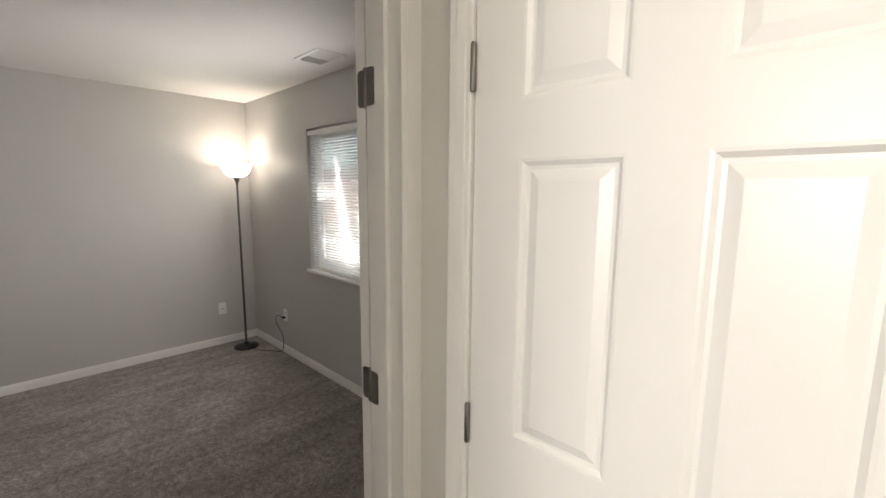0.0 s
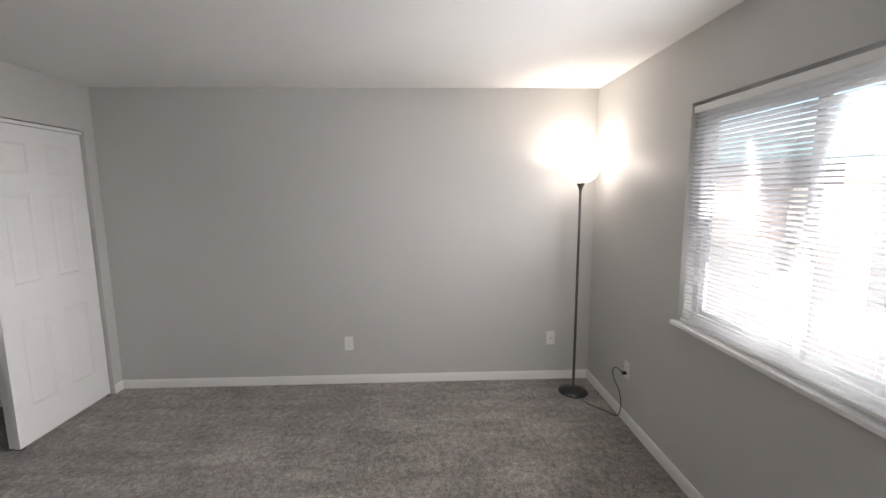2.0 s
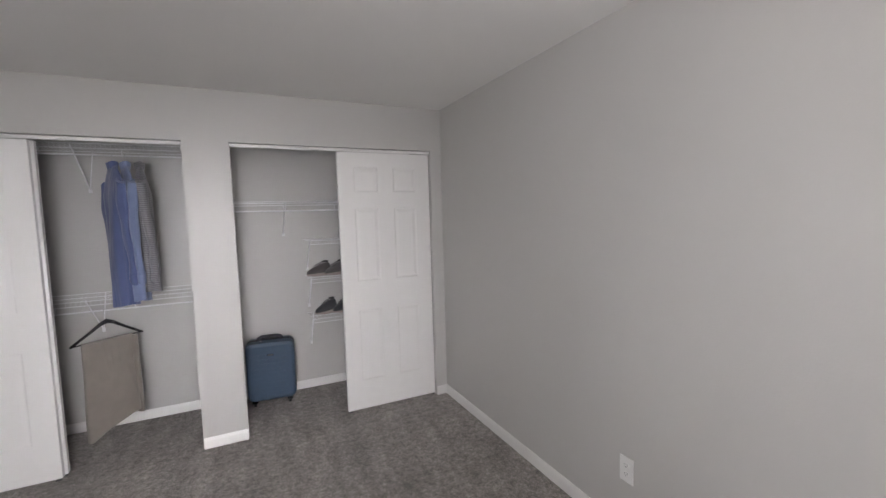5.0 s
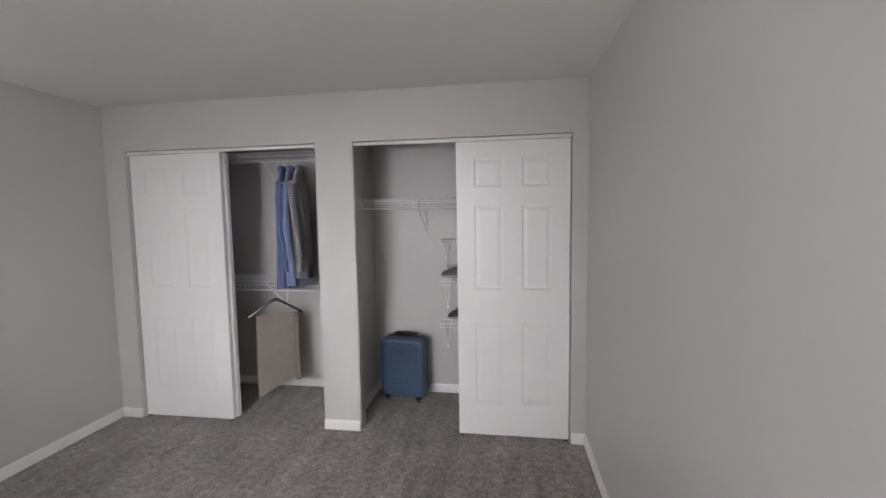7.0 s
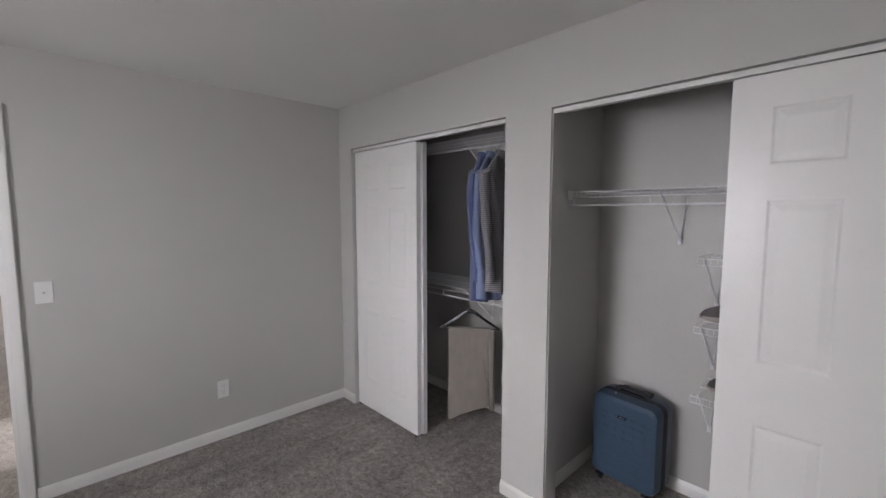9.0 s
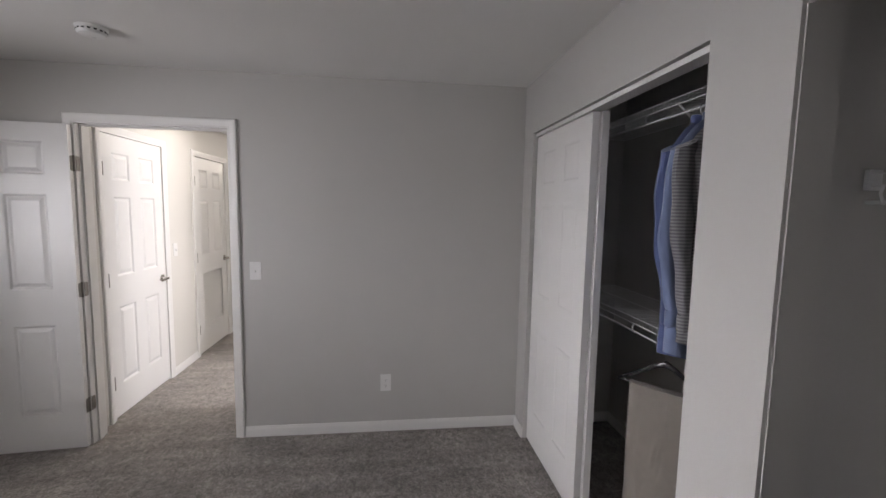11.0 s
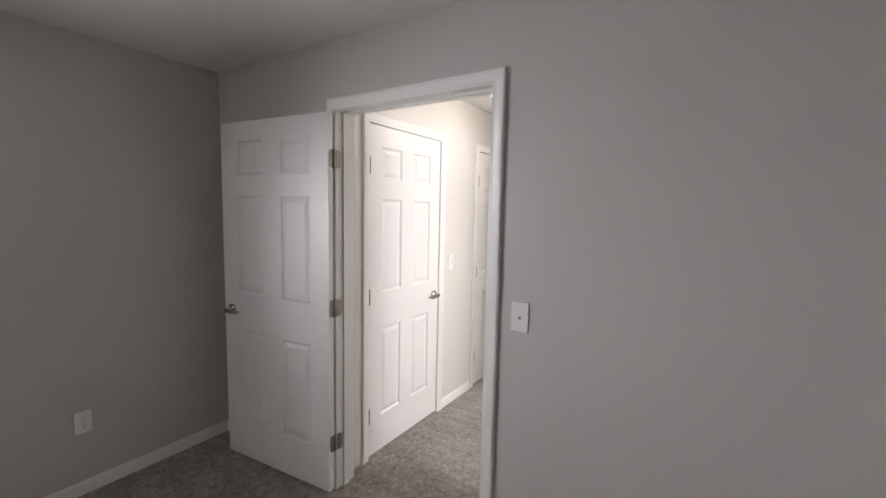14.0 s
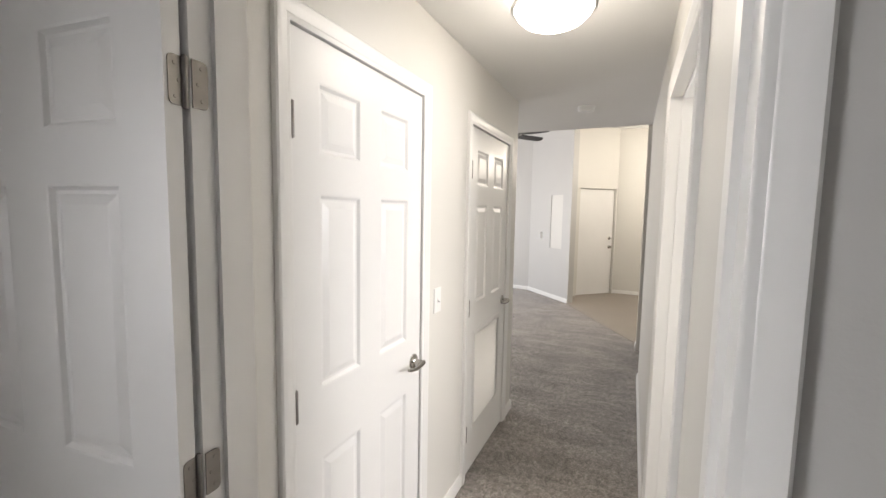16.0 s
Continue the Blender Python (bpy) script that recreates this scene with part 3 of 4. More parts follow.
structure("trim_hinge_plates", bm, HINGE, "brushed steel hinge plates let into the jamb", category="hinge")
bm = bmesh.new()
add_box(bm, E + 0.018, D0 - 0.001, 0.895, E + 0.046, D0 + 0.0015, 0.955)
structure("trim_strike_plate", bm, HINGE, "steel strike plate in the jamb", category="strike plate")

# bathroom door, standing open inwards
d4 = panel_door("door_4", 0.80, (BX1 - 0.02, HALL_S - 0.11, 0), -92, "open white six-panel bathroom door", kind="structure")
for z in HZ:
    knuckle(d4, -0.004, -0.022, z)
# entry door, closed, in the slanted wall
dm = entry_m @ Matrix.Translation((0.263, -0.03, 0))
d5 = thing("door_5", "closed cream flush entry door with a deadbolt and a knob", "door", kind="structure")
bm = bmesh.new()
add_box(bm, 0, -0.022, 0.012, 0.854, 0.022, 2.04, 0.002)
part("leaf", bm, DOORW, d5)
d5.matrix_basis = dm @ Matrix.Rotation(math.pi, 4, "Z") @ Matrix.Translation((-0.854, 0, 0))
bm = bmesh.new()
for z in (0.93, 1.10):
    add_lathe(bm, [(0.03, 0), (0.03, 0.008), (0.012, 0.02), (0.024 if z < 1 else 0.012, 0.045), (0.024 if z < 1 else 0.01, 0.055)], Matrix.Translation((0.07, 0.022, z)) @ Matrix.Rotation(radians(-90), 4, "X"), 16)
part("handle", bm, NICKEL, d5, "nickel knob and deadbolt", smooth=True)
casing("trim_entry_door", 0.26, 1.12, 2.05, entry_m @ Matrix.Scale(1, 4), label="cream painted entry door casing")

# closet sliding doors
CW = 0.745


def closet_door(x0, y, label, deep):
    d = panel_door("closet_door", CW, (x0, y, 0), 0, label, height=2.03, foot=0.012, category="sliding closet door", deep=deep)
    bm = bmesh.new()
    for x in (0.02, CW - 0.02):
        add_box(bm, x - 0.012, -0.02, 0.0, x + 0.012, 0.02, 0.0118)
    part("floor_guide", bm, RUBBER, d, "black floor guide")
    return d


closet_door(-4.134, -2.098, "white six-panel sliding closet door slid in front of its twin", 0.5)
closet_door(-4.142, -2.140, "rear white six-panel sliding closet door behind its twin", 0.5)
closet_door(-1.650, -2.098, "white six-panel sliding closet door beside the hanging shirts", 0.28)
closet_door(-1.664, -2.140, "rear white six-panel sliding closet door beside the shirts", 0.28)
for k, (a, b) in enumerate(((A0, A1), (B0, B1))):
    bm = bmesh.new()
    add_box(bm, a + 0.004, -2.0735, 2.033, b - 0.004, -2.0675, 2.054)
    add_box(bm, a + 0.004, SB + 0.004, 2.050, b - 0.004, -2.0735, 2.054)
    structure("trim_closet_track", bm, WHITE, "white metal track above the closet opening", category="closet track")
    bm = bmesh.new()
    for x, s in ((a, 1), (b, -1)):
        add_box(bm, min(x, x + s * 0.004), SB + 0.002, 0, max(x, x + s * 0.004), S - 0.012, 2.034)
    structure("trim_closet_edge", bm, WALL, "grey edge bead of the closet opening", category="corner bead")

# ---- window ----
win = thing("window_1", "white sliding window with a dark-shadowed head behind blinds", "window", (0, 0, 0), kind="structure")
YF = N + 0.075
bm = bmesh.new()
for q in ((WX0, WZ0, WX0 + 0.045, WZ1), (WX1 - 0.045, WZ0, WX1, WZ1), (WX0 + 0.045, WZ0, WX1 - 0.045, WZ0 + 0.045), (WX0 + 0.045, WZ1 - 0.045, WX1 - 0.045, WZ1)):
    add_box(bm, q[0], YF, q[1], q[2], YF + 0.05, q[3])
part("window_frame", bm, WHITE, win, "white vinyl frame")
xm = (WX0 + WX1) / 2 + 0.05
for k, (a, b, y) in enumerate(((WX0 + 0.045, xm + 0.03, YF + 0.006), (xm - 0.03, WX1 - 0.045, YF + 0.026))):
    bm = bmesh.new()
    z0, z1, w = WZ0 + 0.045, WZ1 - 0.045, 0.035
    for q in ((a, z0, a + w, z1), (b - w, z0, b, z1), (a + w, z0, b - w, z0 + w), (a + w, z1 - w, b - w, z1)):
        add_box(bm, q[0], y, q[1], q[2], y + 0.018, q[3])
    sash = part("sash", bm, WHITE, win, "white vinyl sash")
    bm = bmesh.new()
    add_box(bm, a + w, y + 0.007, z0 + w, b - w, y + 0.011, z1 - w)
    pane = part("pane", bm, GLASS, sash, "clear glass pane")
    pane.visible_shadow = False
bm = bmesh.new()
add_box(bm, WX0 - 0.025, N - 0.028, WZ0 - 0.022, WX1 + 0.025, N + 0.0, WZ0 + 0.002, 0.006)
add_box(bm, WX0, N, WZ0 - 0.016, WX1, YF, WZ0 + 0.002)
part("window_sill", bm, WHITE, win, "white painted sill with rounded nose")

blind = thing("window_blind", "lowered white mini blind with closed slats hung in the window opening", "blinds", (0, 0, 0))
YB = N + 0.022
bm = bmesh.new()
add_box(bm, WX0 + 0.006, YB - 0.016, WZ1 - 0.052, WX1 - 0.006, YB + 0.018, WZ1 - 0.016, 0.003)
part("headrail", bm, WHITE, blind, "white headrail")
bm = bmesh.new()
add_box(bm, WX0 + 0.008, YB - 0.011, WZ0 + 0.008, WX1 - 0.008, YB + 0.011, WZ0 + 0.024, 0.004)
part("bottom_rail", bm, WHITE, blind, "white bottom rail")
bm = bmesh.new()
L = WX1 - WX0 - 0.018
prof = [(-0.0125, 0.0), (-0.006, 0.0013), (0.0, 0.0018), (0.006, 0.0013), (0.0125, 0.0)]
rows = [[bm.verts.new((x, y, z)) for y, z in prof] for x in (0, L)]
for i in range(4):
    bm.faces.new((rows[0][i], rows[0][i + 1], rows[1][i + 1], rows[1][i]))
slat = finish("slat", bm, SLAT, smooth=True)
NS = 50
rng = random.Random(4)
for i in range(NS):
    s = new("slat", slat)
    s.parent = blind
    s.matrix_basis = pose(WX0 + 0.009, YB, WZ0 + 0.036 + (WZ1 - WZ0 - 0.102) * i / (NS - 1), -31 + rng.uniform(-2.5, 2.5), rng.uniform(-0.10, 0.10), 0)
for x in (WX0 + 0.17, xm, WX1 - 0.17):
    bm = bmesh.new()
    for y in (-0.0135, 0.0135):
        add_tube(bm, [(x, YB + y, WZ0 + 0.02), (x, YB + y, WZ1 - 0.03)], 0.0007, 5)
    part("ladder_cord", bm, WIRE, blind, "thin white ladder cord")
bm = bmesh.new()
add_tube(bm, [(WX1 - 0.11, YB - 0.022, WZ1 - 0.05), (WX1 - 0.11, YB - 0.020, 1.17)], 0.001, 5)
pull = part("pull_cord", bm, WIRE, blind, "white pull cord")
bm = bmesh.new()
add_lathe(bm, [(0.003, 1.175), (0.006, 1.16), (0.0065, 1.135), (0.003, 1.13)], Matrix.Translation((WX1 - 0.11, YB - 0.020, 0)), 10)
part("tassel", bm, PLATE, pull, "small white tassel", smooth=True)

# outdoors: lawn and plain backdrop of sky, teal roof and pale siding
bm = bmesh.new()
add_box(bm, -400, -400, -0.6, 400, 400, -0.14)
structure("ground", bm, material("pale_concrete_ground", (0.42, 0.41, 0.38), 0.9, vary=0.15, scale=3, bump=0.2), "pale concrete and gravel ground outside", category="ground")

house = thing("house", "neighbouring house with pale brick walls and a teal hipped roof", "house", (-18.0, 12.0, -0.14))
BRICKW = material("pale_pink_brick", (0.50, 0.44, 0.41), 0.8, vary=0.2, scale=14, bump=0.3)
TEAL = material("teal_metal_roof", (0.34, 0.50, 0.50), 0.5, vary=0.1)
bm = bmesh.new()
add_box(bm, -7.0, 0.0, 0.0, 3.0, 3.0, 2.75)
part("wall", bm, BRICKW, house, "pale pink brick wall")
bm = bmesh.new()
base = [(-7.5, -0.5, 2.75), (3.5, -0.5, 2.75), (3.5, 3.5, 2.75), (-7.5, 3.5, 2.75)]
add_rings(bm, [base, [(x, y, 2.9) for x, y, _ in base], [(-5.2, 1.3, 4.1), (0.6, 1.3, 4.1), (0.6, 1.7, 4.1), (-5.2, 1.7, 4.1)]])
part("roof", bm, TEAL, house, "teal hipped roof")
fence = thing("fence", "long pale grey board fence beyond the lawn", "fence", (-14.9, 13.0, -0.14))
bm = bmesh.new()
add_box(bm, 0, 0, 0, 0.145, 0.02, 1.88)
board = finish("board", bm, material("pale_fence_board", (0.50, 0.49, 0.46), 0.8, vary=0.15, scale=6))
for k in range(90):
    o = new("board", board)
    o.parent = fence
    o.matrix_basis = pose(k * 0.15, 0, 0)
for tx in (-12.6, -11.3):
    tree = thing("tree", "bare pale grey tree trunk with a few limbs behind the fence", "tree", (tx, 14.6, -0.14))
    rnd = random.Random(int(tx * 10))
    bm = bmesh.new()
    pts = [Vector((0.12 * math.sin(k * 0.9), 0.1 * math.cos(k), 0.75 * k)) for k in range(10)]
    add_tube(bm, pts, [0.20 - 0.016 * k for k in range(10)], 10)
    for k in range(4, 9):
        q = pts[k].copy()
        d = Vector((rnd.uniform(-1, 1), rnd.uniform(-1, 1), 0.9)).normalized()
        add_tube(bm, [q, q + 0.8 * d, q + 1.7 * (d + Vector((0, 0, 0.25))), q + 2.4 * (d + Vector((0.1, 0, 0.4)))], [0.06, 0.04, 0.022, 0.008], 6)
    part("trunk", bm, material("grey_bark", (0.30, 0.28, 0.26), 0.9, vary=0.25, scale=12, bump=0.5), tree)

# ---- ceiling things ----


def smoke_detector(at, label, r=0.065, slots=True):
    t = thing("smoke_detector", label, "smoke detector", at)
    bm = bmesh.new()
    add_lathe(bm, [(r, 0.0), (r, -0.008), (r * 0.94, -0.012), (r * 0.92, -0.026), (r * 0.80, -0.036), (r * 0.3, -0.040), (0.004, -0.040)])
    part("body", bm, PLATE, t, smooth=True)
    bm = bmesh.new()
    add_lathe(bm, [(0.012, -0.0395), (0.012, -0.0425), (0.009, -0.044)], Matrix.Translation((0.02, 0.01, 0)), 16)
    part("test_button", bm, PLATE, t, smooth=True)
    if not slots:
        return t
    bm = bmesh.new()
    for i in range(16):
        a = 2 * math.pi * i / 16
        add_box(bm, r * 0.9, -0.006, -0.024, r * 0.935, 0.006, -0.017, m=Matrix.Rotation(a, 4, "Z"))
    part("vent_slots", bm, SLOT_SHADE, t, "dark bars coloured as the shade in vent slots")
    return t


smoke_detector((-1.285, 0.272, H), "round white smoke detector on the bedroom ceiling")
smoke_detector((2.215, 0.365, H), "round white smoke detector on the hall ceiling", 0.066, slots=False)

vent = thing("ceiling_vent", "white metal ceiling register with two banks of louvres", "air vent", (-2.370, 1.603, H))
bm = bmesh.new()
VX, VY = 0.153, 0.103
for q in ((-VX, -VY, VX, -VY + 0.028), (-VX, VY - 0.028, VX, VY), (-VX, -VY + 0.028, -VX + 0.028, VY - 0.028), (VX - 0.028, -VY + 0.028, VX, VY - 0.028)):
    add_box(bm, q[0], q[1], -0.006, q[2], q[3], 0.0)
add_box(bm, -0.004, -VY + 0.028, -0.010, 0.004, VY - 0.028, 0.0)
part("frame", bm, PLATE, vent, "white stamped frame")
# flat sheet under the ceiling; the duct's inner shade is its colour
bm = bmesh.new()
add_box(bm, -VX + 0.028, -VY + 0.028, -0.0006, VX - 0.028, VY - 0.028, -0.0002)
part("duct", bm, DUCT_SHADE, vent, "flat dark sheet coloured as the shade inside the duct")
bm = bmesh.new()
add_box(bm, -0.0006, -VY + 0.028, -0.007, 0.0006, VY - 0.028, 0.007)
louvre = finish("louvre", bm, PLATE)
for i in range(18):
    x = -VX + 0.034 + i * (2 * VX - 0.068) / 17
    if abs(x) > 0.006:
        s = new("louvre", louvre)
        s.parent = vent
        s.matrix_basis = pose(x, 0, -0.0075, 0, -48 if x < 0 else 48)

light = thing("ceiling_light", "lit round flush ceiling light with nickel rings and frosted glass", "ceiling light", (0.42, 0.31, H))
bm = bmesh.new()
add_lathe(bm, [(0.150, 0), (0.150, -0.008), (0.146, -0.012)], n=48)
part("canopy", bm, SILVER, light, "nickel canopy", smooth=True)
bm = bmesh.new()
prof = [(0.150, -0.040), (0.160, -0.040), (0.1625, -0.044), (0.1625, -0.052), (0.160, -0.056), (0.150, -0.056), (0.150, -0.040)]
add_lathe(bm, prof, n=48, cap=False)
part("ring", bm, SILVER, light, "satin nickel ring", smooth=True)
for i in range(6):
    a = 2 * math.pi * (i + 0.3) / 6
    bm = bmesh.new()
    add_box(bm, 0.154, -0.004, -0.042, 0.158, 0.004, -0.006, m=Matrix.Rotation(a, 4, "Z"))
    part("post", bm, SILVER, light)
bm = bmesh.new()
add_lathe(bm, [(0.148, -0.0125), (0.148, -0.054), (0.140, -0.072), (0.115, -0.096), (0.075, -0.114), (0.035, -0.123), (0.004, -0.125)], n=48, cap=False)
part("glass", bm, DRUM, light, "glowing frosted glass bowl", smooth=True)

# ---- plates on the walls ----


def wall_plate(name, at, rz, label, kind_of="outlet"):
    """Local: plate on x-z, facing +y."""
    t = thing(name, label, "light switch" if kind_of == "switch" else "electrical outlet", at, rz)
    bm = bmesh.new()
    add_box(bm, -0.036, -0.0005, -0.059, 0.036, 0.0055, 0.059, 0.0022)
    part("cover_plate", bm, PLATE, t, "white plastic cover plate")
    if kind_of == "outlet":
        for z in (-0.0205, 0.0205):
            bm = bmesh.new()
            pts = [(0.0165 * math.cos(a) * 1.02, z + max(-0.0135, min(0.0135, 0.0165 * math.sin(a)))) for a in [2 * math.pi * i / 24 for i in range(24)]]
            add_rings(bm, [[(x, y, w) for x, w in pts] for y in (0.005, 0.0072)])
            sock = part("socket", bm, PLATE, t, "white socket face")
            bm = bmesh.new()
            add_box(bm, -0.0075, 0.007, z + 0.000, -0.0055, 0.0075, z + 0.008)
            add_box(bm, 0.0055, 0.007, z + 0.001, 0.0075, 0.0075, z + 0.007)
            add_lathe(bm, [(0.0025, 0.007), (0.0025, 0.0075)], Matrix.Translation((0, 0, z - 0.0065)) @ Matrix.Rotation(radians(-90), 4, "X"), 8)
            part("slots", bm, SLOT_SHADE, sock, "dark bars coloured as the shade in the slots")
        screws = [0.0]
    elif kind_of == "switch":
        bm = bmesh.new()
        add_box(bm, -0.005, 0.005, -0.012, 0.005, 0.0068, 0.012)
        part("toggle_slot", bm, PLATE, t)
        bm = bmesh.new()
        add_box(bm, -0.004, 0.0, -0.004, 0.004, 0.016, 0.004, 0.0015, m=Matrix.Translation((0, 0.004, 0.0)) @ Matrix.Rotation(radians(-28), 4, "X"))
        part("toggle", bm, PLATE, t, "white toggle")
        screws = [-0.030, 0.030]
    else:
        bm = bmesh.new()
        add_lathe(bm, [(0.0055, 0.005), (0.0055, 0.008), (0.0035, 0.008), (0.0035, 0.014)], Matrix.Rotation(radians(-90), 4, "X"), 12)
        part("jack", bm, NICKEL, t, "small metal cable jack")
        screws = [-0.042, 0.042]
    for z in screws:
        bm = bmesh.new()
        add_lathe(bm, [(0.003, 0.0052), (0.003, 0.0062), (0.002, 0.0066)], Matrix.Translation((0, 0, z)) @ Matrix.Rotation(radians(-90), 4, "X"), 10)
        part("screw", bm, PLATE, t)
    return t


wall_plate("outlet", (W, -0.182, 0.348), -90, "white duplex outlet low on the grey wall", "outlet")
wall_plate("cable_outlet", (W, 1.516, 0.362), -90, "white cable jack plate low on the wall near the lamp", "jack")
wall_plate("outlet", (-3.55, N, 0.372), 180, "white duplex outlet with the floor lamp's plug in it", "outlet")
wall_plate("outlet", (-1.493, N, 0.392), 180, "white duplex outlet low on the grey wall by the window", "outlet")
wall_plate("outlet", (E, -1.115, 0.350), 90, "white duplex outlet low on the grey wall beside the doorway", "outlet")
wall_plate("light_switch", (E, -0.265, 1.139), 90, "white toggle light switch beside the bedroom doorway", "switch")
wall_plate("light_switch", (0.50, HALL_N, 1.15), 180, "white toggle light switch between the two hall doors", "switch")

# ---- floor lamp ----
fl = thing("floor_lamp", "lit torchiere floor lamp with dark pole and frosted bowl on carpet", "floor lamp", (LAMP_X, LAMP_Y, 0))
bm = bmesh.new()
add_lathe(bm, [(0.112, 0.0), (0.115, 0.006), (0.112, 0.014), (0.098, 0.022), (0.072, 0.029), (0.045, 0.034), (0.022, 0.040), (0.018, 0.050), (0.012, 0.054)], n=48)
part("base", bm, BLACK, fl, "round glossy black base", smooth=True)
for z0, z1, r in ((0.05, 0.56, 0.0105), (0.56, 1.08, 0.0100), (1.08, 1.595, 0.0095)):
    bm = bmesh.new()
    add_lathe(bm, [(r, z0), (r, z1 - 0.012), (r + 0.0015, z1 - 0.010), (r + 0.0015, z1)], n=16)
    part("pole", bm, POLE, fl, "dark pewter pole section", smooth=True)
bm = bmesh.new()
add_lathe(bm, [(0.010, 1.588), (0.011, 1.598), (0.015, 1.614), (0.022, 1.632), (0.031, 1.650), (0.034, 1.658)], n=32)
part("cup", bm, POLE, fl, "dark flared cup", smooth=True)
bm = bmesh.new()
prof = [(0.033, 1.656), (0.065, 1.666), (0.095, 1.686), (0.116, 1.714), (0.130, 1.750), (0.136, 1.778)]
add_lathe(bm, prof + [(0.134, 1.781)] + [(r - 0.004, z + 0.004) for r, z in prof[-2::-1]], n=48)
part("bowl", bm, BOWL, fl, "glowing frosted glass bowl", smooth=True)

cord = thing("power_cord", "black lamp cord lying on the carpet and rising to the outlet", "cord", (0, 0, 0))
bm = bmesh.new()
cpts = [(LAMP_X + 0.11, LAMP_Y + 0.02, 0.006), (-3.78, 1.68, 0.006), (-3.68, 1.76, 0.006), (-3.60, 1.812, 0.010), (-3.580, 1.828, 0.07), (-3.578, 1.824, 0.15), (-3.59, 1.81, 0.22), (-3.635, 1.80, 0.265),
        (-3.665, 1.80, 0.31), (-3.645, 1.80, 0.35), (-3.60, 1.805, 0.365), (-3.562, 1.812, 0.356)]
fine = []
for i in range(len(cpts) - 1):
    p0, p1, p2, p3 = (Vector(cpts[max(0, min(len(cpts) - 1, k))]) for k in (i - 1, i, i + 1, i + 2))
    for s in range(5):
        t = s / 5
        fine.append(0.5 * (2 * p1 + (p2 - p0) * t + (2 * p0 - 5 * p1 + 4 * p2 - p3) * t * t + (3 * p1 - p0 - 3 * p2 + p3) * t ** 3))
add_tube(bm, fine + [Vector(cpts[-1])], 0.0032, 6)
part("cable", bm, RUBBER, cord, smooth=True)
bm = bmesh.new()
add_box(bm, -3.563, N - 0.036, 0.343, -3.537, N - 0.0075, 0.361, 0.003)
part("plug", bm, RUBBER, cord, "black plug")

# ---- closet shelves ----


def wire_shelf(label, x0, x1, z, depth, braces, brace_drop=0.26, at_y=BACK, lip=0.030, rod=False, closet_ends=True):
    """Ventilated wire shelf on the closet's back wall. z: its top at the front."""
    t = thing("wire_shelf", label, "wire shelf", (x0, at_y, z))
    L = x1 - x0
    for y, dz in ((0.008, 0), (depth * 0.5, -0.003), (depth, 0), (depth, -lip)):
        bm = bmesh.new()
        add_tube(bm, [(0, y, dz), (L, y, dz)], 0.0030, 6)
        part("rail", bm, WIRE, t, "white coated wire rail")
    bm = bmesh.new()
    n = int(L / 0.026)
    for i in range(n + 1):
        x = L * i / n
        add_tube(bm, [(x, 0.006, 0.003), (x, depth + 0.002, 0.003), (x, depth + 0.003, -lip - 0.002)], 0.0012, 4, cap=False)
    tagged(part("cross_wire", bm, WIRE, t), kind="stuff")
    if rod:
        bm = bmesh.new()
        add_tube(bm, [(0, depth - 0.006, -0.072), (L, depth - 0.006, -0.072)], 0.0055, 8)
        part("hanging_rod", bm, WIRE, t, "white hanging rod", smooth=True)
        for x in [0.04 + (L - 0.08) * k / 4 for k in range(5)]:
            bm = bmesh.new()
            add_tube(bm, [(x, depth, -lip), (x, depth + 0.008, -0.05), (x, depth - 0.004, -0.078)], 0.0035, 6)
            part("rod_hook", bm, WIRE, t)
    for x in braces:
        bm = bmesh.new()
        add_tube(bm, [(x - x0, depth * 0.86, -0.004), (x - x0, 0.012, -brace_drop)], 0.0046, 6)
        add_tube(bm, [(x - x0 - 0.032, 0.010, -0.006), (x - x0, 0.008, -brace_drop)], 0.0040, 6)
        br = part("brace", bm, WIRE, t, "white support brace")
        bm = bmesh.new()
        add_box(bm, x - x0 - 0.010, 0.0005, -brace_drop - 0.022, x - x0 + 0.010, 0.014, -brace_drop + 0.008, 0.002)
        part("foot", bm, WIRE, br)
    for x, on in ((0.0, closet_ends), (L, closet_ends)):
        if on:
            bm = bmesh.new()
            add_box(bm, x - 0.006 + (0.007 if x == 0 else -0.007), depth - 0.03, -lip - 0.012, x + 0.006 + (0.007 if x == 0 else -0.007), depth + 0.012, 0.012, 0.002)
            part("end_bracket", bm, WIRE, t, "white end bracket")
    return t


wire_shelf("long white wire shelf with an empty hanging rod across the closet", W + 0.002, -2.587, 1.675, 0.40, (-3.04, -3.75), 0.262, rod=True)
SX0, SX1 = -3.205, -3.80
for z, drop, lab in ((1.352, 0.256, "empty short white wire shelf under the long shelf"), (1.028, 0.262, "short white wire shelf carrying grey shoes"), (0.690, 0.266, "lowest short white wire shelf carrying dark shoes")):
    wire_shelf(lab, SX1, SX0, z, 0.305, (SX0 - 0.02, SX1 + 0.02), drop, closet_ends=False)
wire_shelf("high white wire shelf with a rod of hanging shirts", -2.488, E - 0.002, 2.066, 0.40, (-1.74,), 0.275, rod=True)
wire_shelf("lower white wire shelf with a rod holding a trouser hanger", -2.488, E - 0.002, 1.032, 0.40, (-1.74,), 0.275, rod=True)

# ---- suitcase ----
case = thing("suitcase", "upright blue hard-shell cabin suitcase with black wheels on closet carpet", "suitcase", (-2.874, -2.630, 0), -6)
SWd, SDp, SZ0, SZ1 = 0.188, 0.100, 0.045, 0.534


